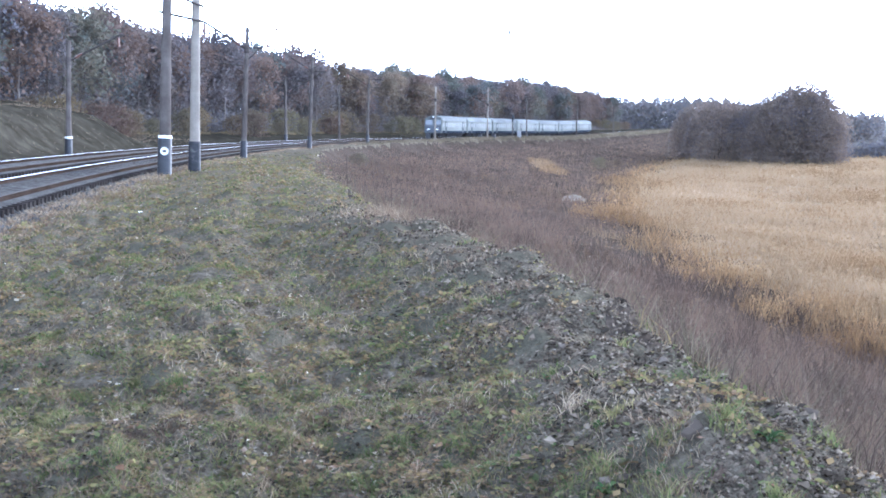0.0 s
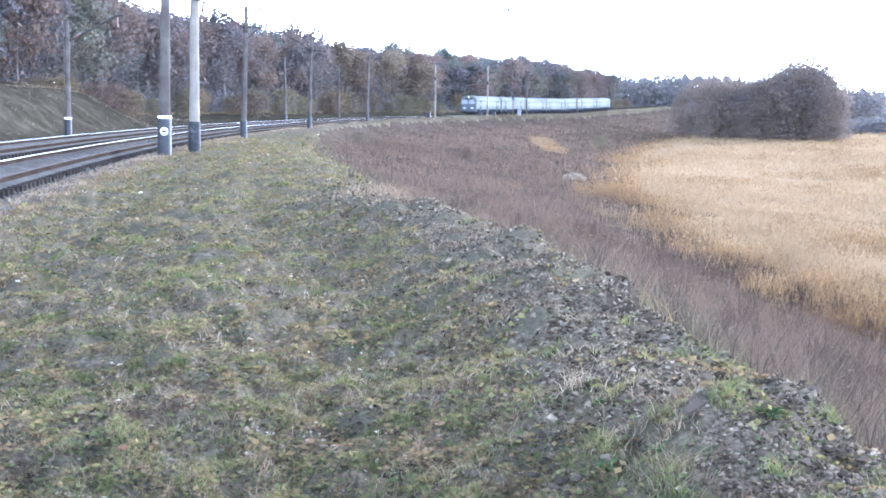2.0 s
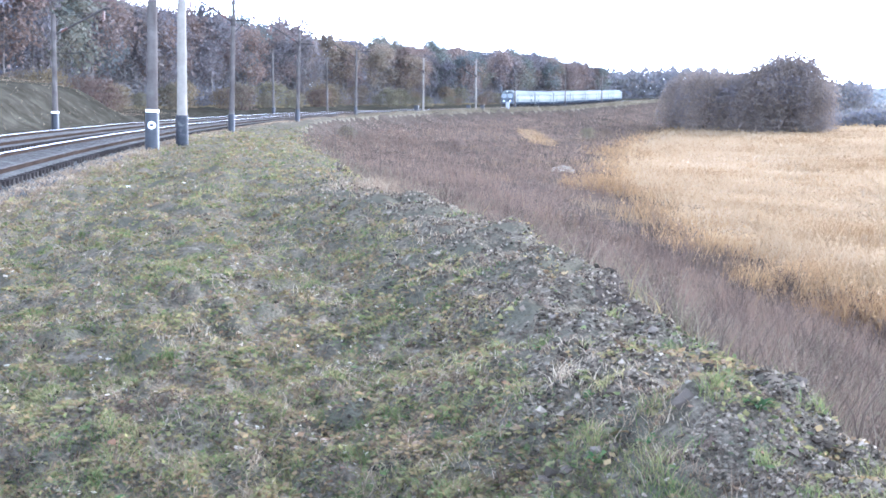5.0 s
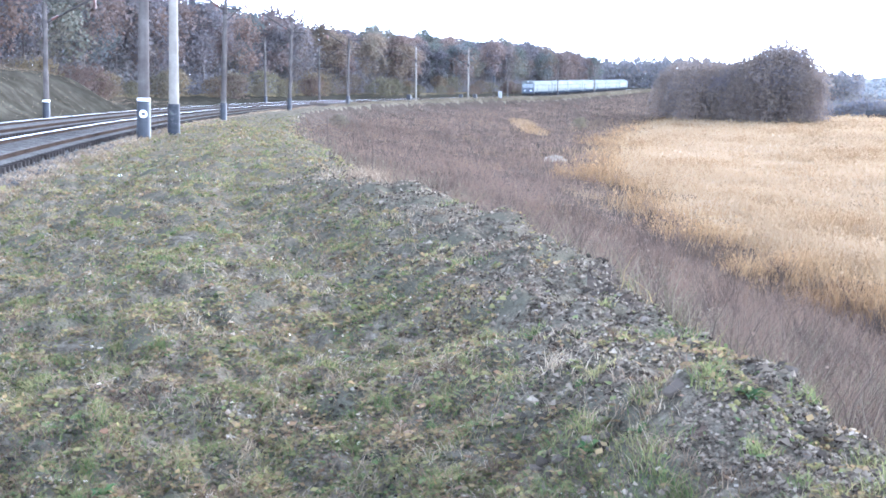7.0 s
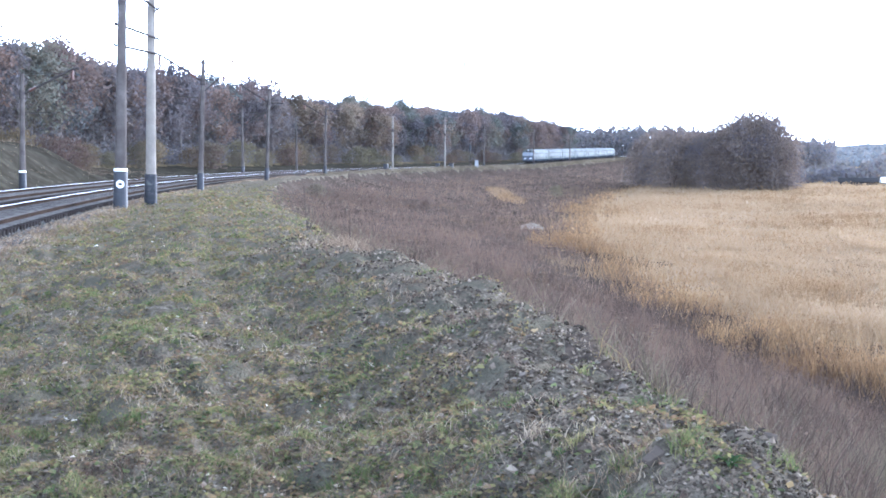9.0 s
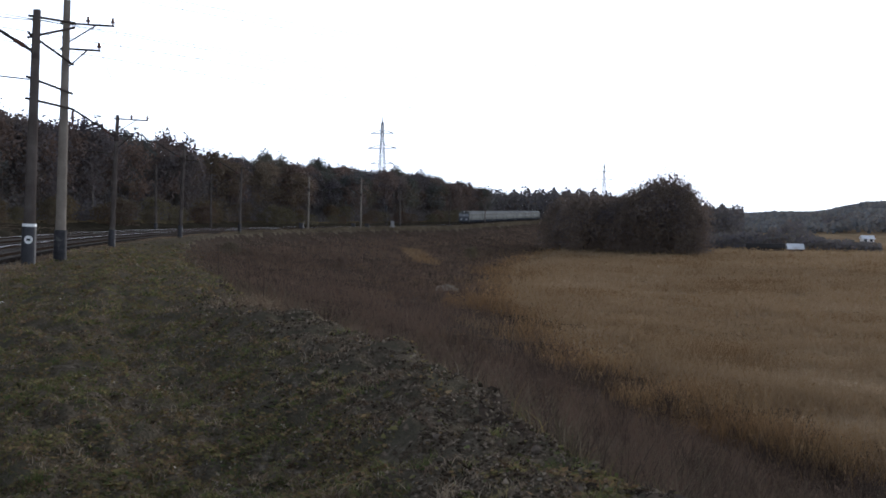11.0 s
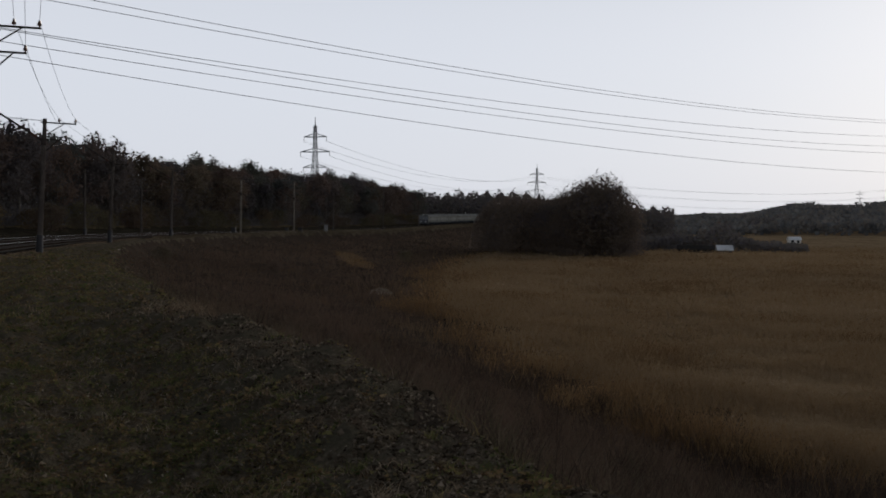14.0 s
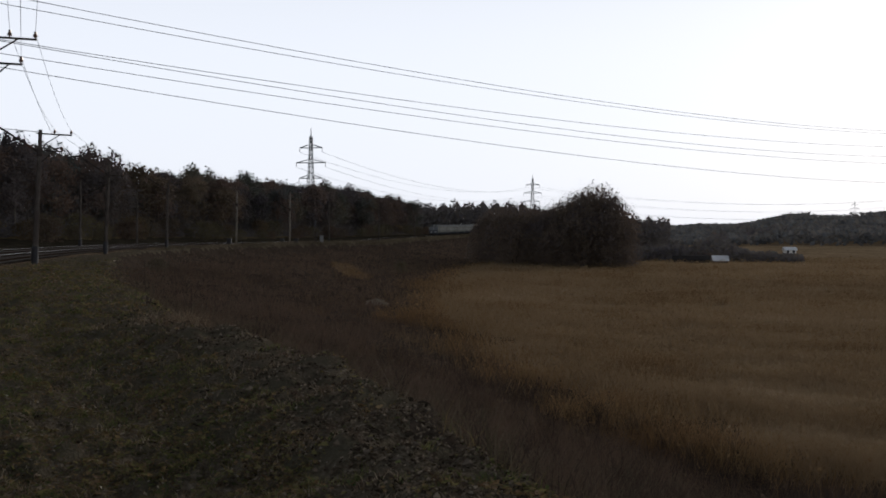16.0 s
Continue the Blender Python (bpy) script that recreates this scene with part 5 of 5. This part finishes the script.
def leafy_weed(az, d, size, n):
    """A rosette of broad, arching leaves."""
    x, y = at(az, d)
    r = random.Random(int(az * 100 + d * 10))
    weed = new("leafy_weed")
    weed.matrix_basis = pose(x, y, on_ground(x, y, -0.005))
    tagged(weed, "low green broad-leaved weed on the verge", "weed", group="leafy weeds")
    for k in range(n):
        bm = bmesh.new()
        a = k * 2.4 + r.uniform(-0.3, 0.3)
        ln, wd, up = size * r.uniform(0.5, 1.1), size * r.uniform(0.16, 0.26), r.uniform(0.2, 0.9)
        prev = None
        for i in range(6):
            f = i / 5
            rad, zz = ln * f, ln * up * math.sin(f * 2.2) * 0.8
            half = wd * math.sin(math.pi * (0.12 + 0.84 * f)) * (1.15 if i % 2 else 0.8)
            c, s = math.cos(a + 0.25 * f), math.sin(a + 0.25 * f)
            row = [bm.verts.new((rad * c - q * half * s, rad * s + q * half * c, zz + abs(q) * half * 0.4)) for q in (-1, 0, 1)]
            if prev:
                for j in (0, 1):
                    bm.faces.new((prev[j], prev[j + 1], row[j + 1], row[j]))
            prev = row
        part("leaf", bm, M_BROADLEAF, weed)


for az, d, size, n in ((10.4, 4.85, 0.09, 9), (8.0, 4.8, 0.09, 8), (-15.4, 5.2, 0.10, 9), (-18.3, 5.5, 0.09, 8), (-15.6, 8.0, 0.10, 8), (-3.4, 7.9, 0.09, 8), (7.7, 5.75, 0.07, 8), (-8.8, 8.6, 0.10, 7),
                       (-5.2, 5.3, 0.07, 7), (2.4, 5.6, 0.08, 7), (-11.8, 6.1, 0.08, 8), (5.1, 7.1, 0.08, 7), (-18.6, 9.6, 0.12, 8), (-1.5, 10.2, 0.10, 7), (15.6, 5.0, 0.10, 8), (-13.0, 11.5, 0.12, 8)):
    leafy_weed(az, d, size * 0.75, n)


def chunk(az, d, size):
    x, y = at(az, d)
    bm = box(bmesh.new(), 0, 0, 0, size, size * 0.5, size * 0.35, 0.012)
    for v in bm.verts:
        v.co += Vector((noise.noise(v.co * 30), noise.noise(v.co * 30 + Vector((5, 0, 0))), noise.noise(v.co * 30 + Vector((0, 7, 0))))) * size * 0.12
    ob = part("concrete_chunk", bm, M_STONE)
    ob.matrix_basis = pose(x, y, on_ground(x, y, size * 0.12), 14, -20, 35)
    tagged(ob, "broken lump of grey concrete on the gravel", "rubble", group="rubble")


for az, d, size in ((12.1, 5.0, 0.11), (16.6, 5.2, 0.07), (7.8, 8.6, 0.07)):
    chunk(az, d, size)


def stake(az, d, h, lean):
    x, y = at(az, d)
    ob = part("dry_stalk", rod(bmesh.new(), (0, 0, -0.3), (0, 0, h), 0.016, 0.01, 7), M_WOOD)
    ob.matrix_basis = pose(x, y, on_ground(x, y), lean, lean, 0)
    return tagged(ob, "thin dark dead stalk standing in the weeds", "plant stalk", group="dead stalks")


for az, d, h, lean in ((-2.45, 40, 1.5, 1), (-4.5, 36, 1.1, -2), (14.5, 30, 1.0, 5), (18.1, 27, 0.9, -6)):
    stake(az, d, h, lean)


def straw_heap(az, d, w, h):
    x, y = at(az, d)
    bm = bmesh.new()
    bmesh.ops.create_icosphere(bm, subdivisions=3, radius=1.0)
    for v in bm.verts:
        v.co *= 1 + 0.3 * noise.noise(v.co * 2.3) + 0.1 * noise.noise(v.co * 7)
        v.co = Vector((v.co.x * w / 2, v.co.y * 0.5, v.co.z * h))
    ob = part("straw_heap", bm, M_STRAW)
    ob.matrix_basis = pose(x, y, on_ground(x, y) + h * 0.25, 0, 4, 10)
    tagged(ob, "pale flattened heap of straw among the weeds", "straw heap")


straw_heap(6.25, 108, 2.0, 0.45)


def signal(az, d):
    x, y = at(az, d)
    sg = new("railway_signal")
    tagged(sg, "dark railway colour-light signal on a short post", "signal")
    part("post", rod(bmesh.new(), (0, 0, -0.3), (0, 0, 5.2), 0.09, n=10), M_STEEL, sg)
    head = part("head", box(bmesh.new(), 0, -0.1, 4.6, 0.55, 0.2, 1.5, 0.08), M_TAR, sg)
    for q in (4.15, 4.6, 5.05):
        part("hood", rod(bmesh.new(), (0, -0.2, q), (0, -0.42, q), 0.13, n=12), M_TAR, head)
    part("ladder", box(box(bmesh.new(), -0.25, 0.1, 2.2, 0.04, 0.04, 4.4), 0.25, 0.1, 2.2, 0.04, 0.04, 4.4), M_STEEL, sg)
    sg.matrix_basis = pose(x, y, on_ground(x, y), 0, 0, -15)


signal(3.3, 276)


def relay_box(az, d, h, material, label):
    x, y = at(az, d)
    rb = new("relay_cabinet")
    tagged(rb, label, "cabinet", group="trackside cabinets")
    part("body", box(bmesh.new(), 0, 0, h / 2 + 0.1, 0.8, 0.5, h, 0.03), material, rb)
    part("door", box(bmesh.new(), 0, -0.262, h / 2 + 0.1, 0.66, 0.03, h - 0.2, 0.01), material, rb)
    part("lid", box(bmesh.new(), 0, 0, h + 0.14, 0.9, 0.6, 0.08, 0.02), material, rb)
    part("plinth", box(bmesh.new(), 0, 0, -0.1, 0.7, 0.45, 0.44, 0.01), M_CONCRETE_DARK, rb)
    rb.matrix_basis = pose(x, y, on_ground(x, y), 0, 0, -12)


relay_box(3.6, 279, 1.5, M_SIGNAL, "pale grey trackside relay cabinet")
relay_box(1.75, 255, 1.1, M_TAR, "small dark trackside box")
relay_box(2.4, 259, 1.0, M_TAR, "small dark trackside box")
relay_box(-0.7, 226, 1.1, M_TAR, "small dark trackside box")


# ---- farm buildings beyond the field ----
def house(az, d, w, l, h, rise, turn, wall_mat, roof_mat, label, windows=3):
    x, y = at(az, d)
    hs = new("house")
    tagged(hs, label, "house", group="farm buildings")
    bm = bmesh.new()
    box(bm, 0, 0, h / 2 - 0.3, l, w, h + 0.6)
    wall = part("wall", bm, wall_mat, hs)
    bm = bmesh.new()
    e = 0.4
    pts = [(-l / 2 - e, -w / 2 - e, h - 0.15), (-l / 2 - e, 0, h + rise), (-l / 2 - e, w / 2 + e, h - 0.15)]
    lo = [bm.verts.new(p) for p in pts] + [bm.verts.new((-p[0], p[1], p[2])) for p in pts]
    up = [bm.verts.new((v.co.x, v.co.y, v.co.z + 0.18)) for v in lo]
    for a, b, c, q in ((0, 1, 4, 3), (1, 2, 5, 4)):
        bm.faces.new((lo[a], lo[b], lo[c], lo[q]))
        bm.faces.new((up[q], up[c], up[b], up[a]))
    for a, b in ((0, 1), (1, 2), (2, 5), (5, 4), (4, 3), (3, 0)):
        bm.faces.new((lo[a], up[a], up[b], lo[b]))
    bmesh.ops.recalc_face_normals(bm, faces=bm.faces)
    part("roof", bm, roof_mat, hs)
    gb = bmesh.new()
    for sx in (-1, 1):
        g = [gb.verts.new((sx * (l / 2 - 0.02), -w / 2, h - 0.01)), gb.verts.new((sx * (l / 2 - 0.02), w / 2, h - 0.01)), gb.verts.new((sx * (l / 2 - 0.02), 0, h + rise))]
        gb.faces.new(g)
    part("gable", gb, wall_mat, hs)
    for i in range(windows):
        q = (i + 0.5) / windows * l - l / 2
        win = part("window", box(bmesh.new(), q, -w / 2 - 0.01, h * 0.55, 1.1, 0.08, 1.2, 0.01), M_GLASS, hs)
        part("frame", box(box(bmesh.new(), q, -w / 2 - 0.05, h * 0.55 + 0.65, 1.3, 0.06, 0.1), q, -w / 2 - 0.05, h * 0.55 - 0.65, 1.3, 0.1, 0.1), M_WHITE, win)
    hs.matrix_basis = pose(x, y, on_ground(x, y), 0, 0, turn)


house(22.3, 318, 3.2, 3.4, 0.9, 1.1, -14, M_DARKBARN, M_SLATE, "small pale house with a light sheet roof", 2)
house(21.0, 322, 5.0, 9.0, 1.0, 0.8, -20, M_DARKBARN, M_DARKBARN, "low dark boarded barn beside the pale house", 0)
house(25.4, 560, 4.0, 5.0, 1.6, 1.2, -10, M_WALL, M_SLATE, "distant pale shed at the field edge", 2)

# ---- sleepers last ----
def sleepers():
    bm = bmesh.new()
    box(bm, 0.03, 0, -0.08, 2.78, 0.26, 0.2)
    for v in bm.verts:
        if v.co.z > -0.05:
            v.co.y *= 0.72
    me = bpy.data.meshes.new("sleeper")
    bm.to_mesh(me)
    bm.free()
    me.materials.append(M_SLEEPER)
    base = np.array([tuple(v.co) for v in me.vertices])
    quad = np.array([list(p.vertices) for p in me.polygons])
    for track, u0, far0 in ((tracks[0], 0.0, 1), (tracks[1], -4.1, 1)):
        rest = []
        for i, s0 in enumerate(np.arange(-128, 300, 0.55)):
            x, y, h = on_line(s0, u0)
            if u0 == 0.0 and -90 < s0 < 70:
                ob = new("sleeper", me)
                ob.parent = track
                ob.matrix_basis = pose(float(x), float(y), -0.17, 0, math.degrees(float(cant(s0))), -math.degrees(float(h)))
            else:
                c, sn = math.cos(-h), math.sin(-h)
                rest.append(np.stack([base[:, 0] * c - base[:, 1] * sn + x, base[:, 0] * sn + base[:, 1] * c + y, base[:, 2] - 0.17 + line_z(s0) - float(cant(s0)) * base[:, 0] + (0.1 if u0 else 0.0)], -1))
        v = np.concatenate(rest)
        f = (np.arange(len(rest)) * len(base))[:, None, None] + quad[None]
        ob = raw("sleepers", v, f.reshape(-1, 4), M_SLEEPER, parent=track)
        tagged(ob, kind="stuff")


sleepers()



def motions():
    for thing, rows in MOVING:
        walk(thing, rows)


motions()
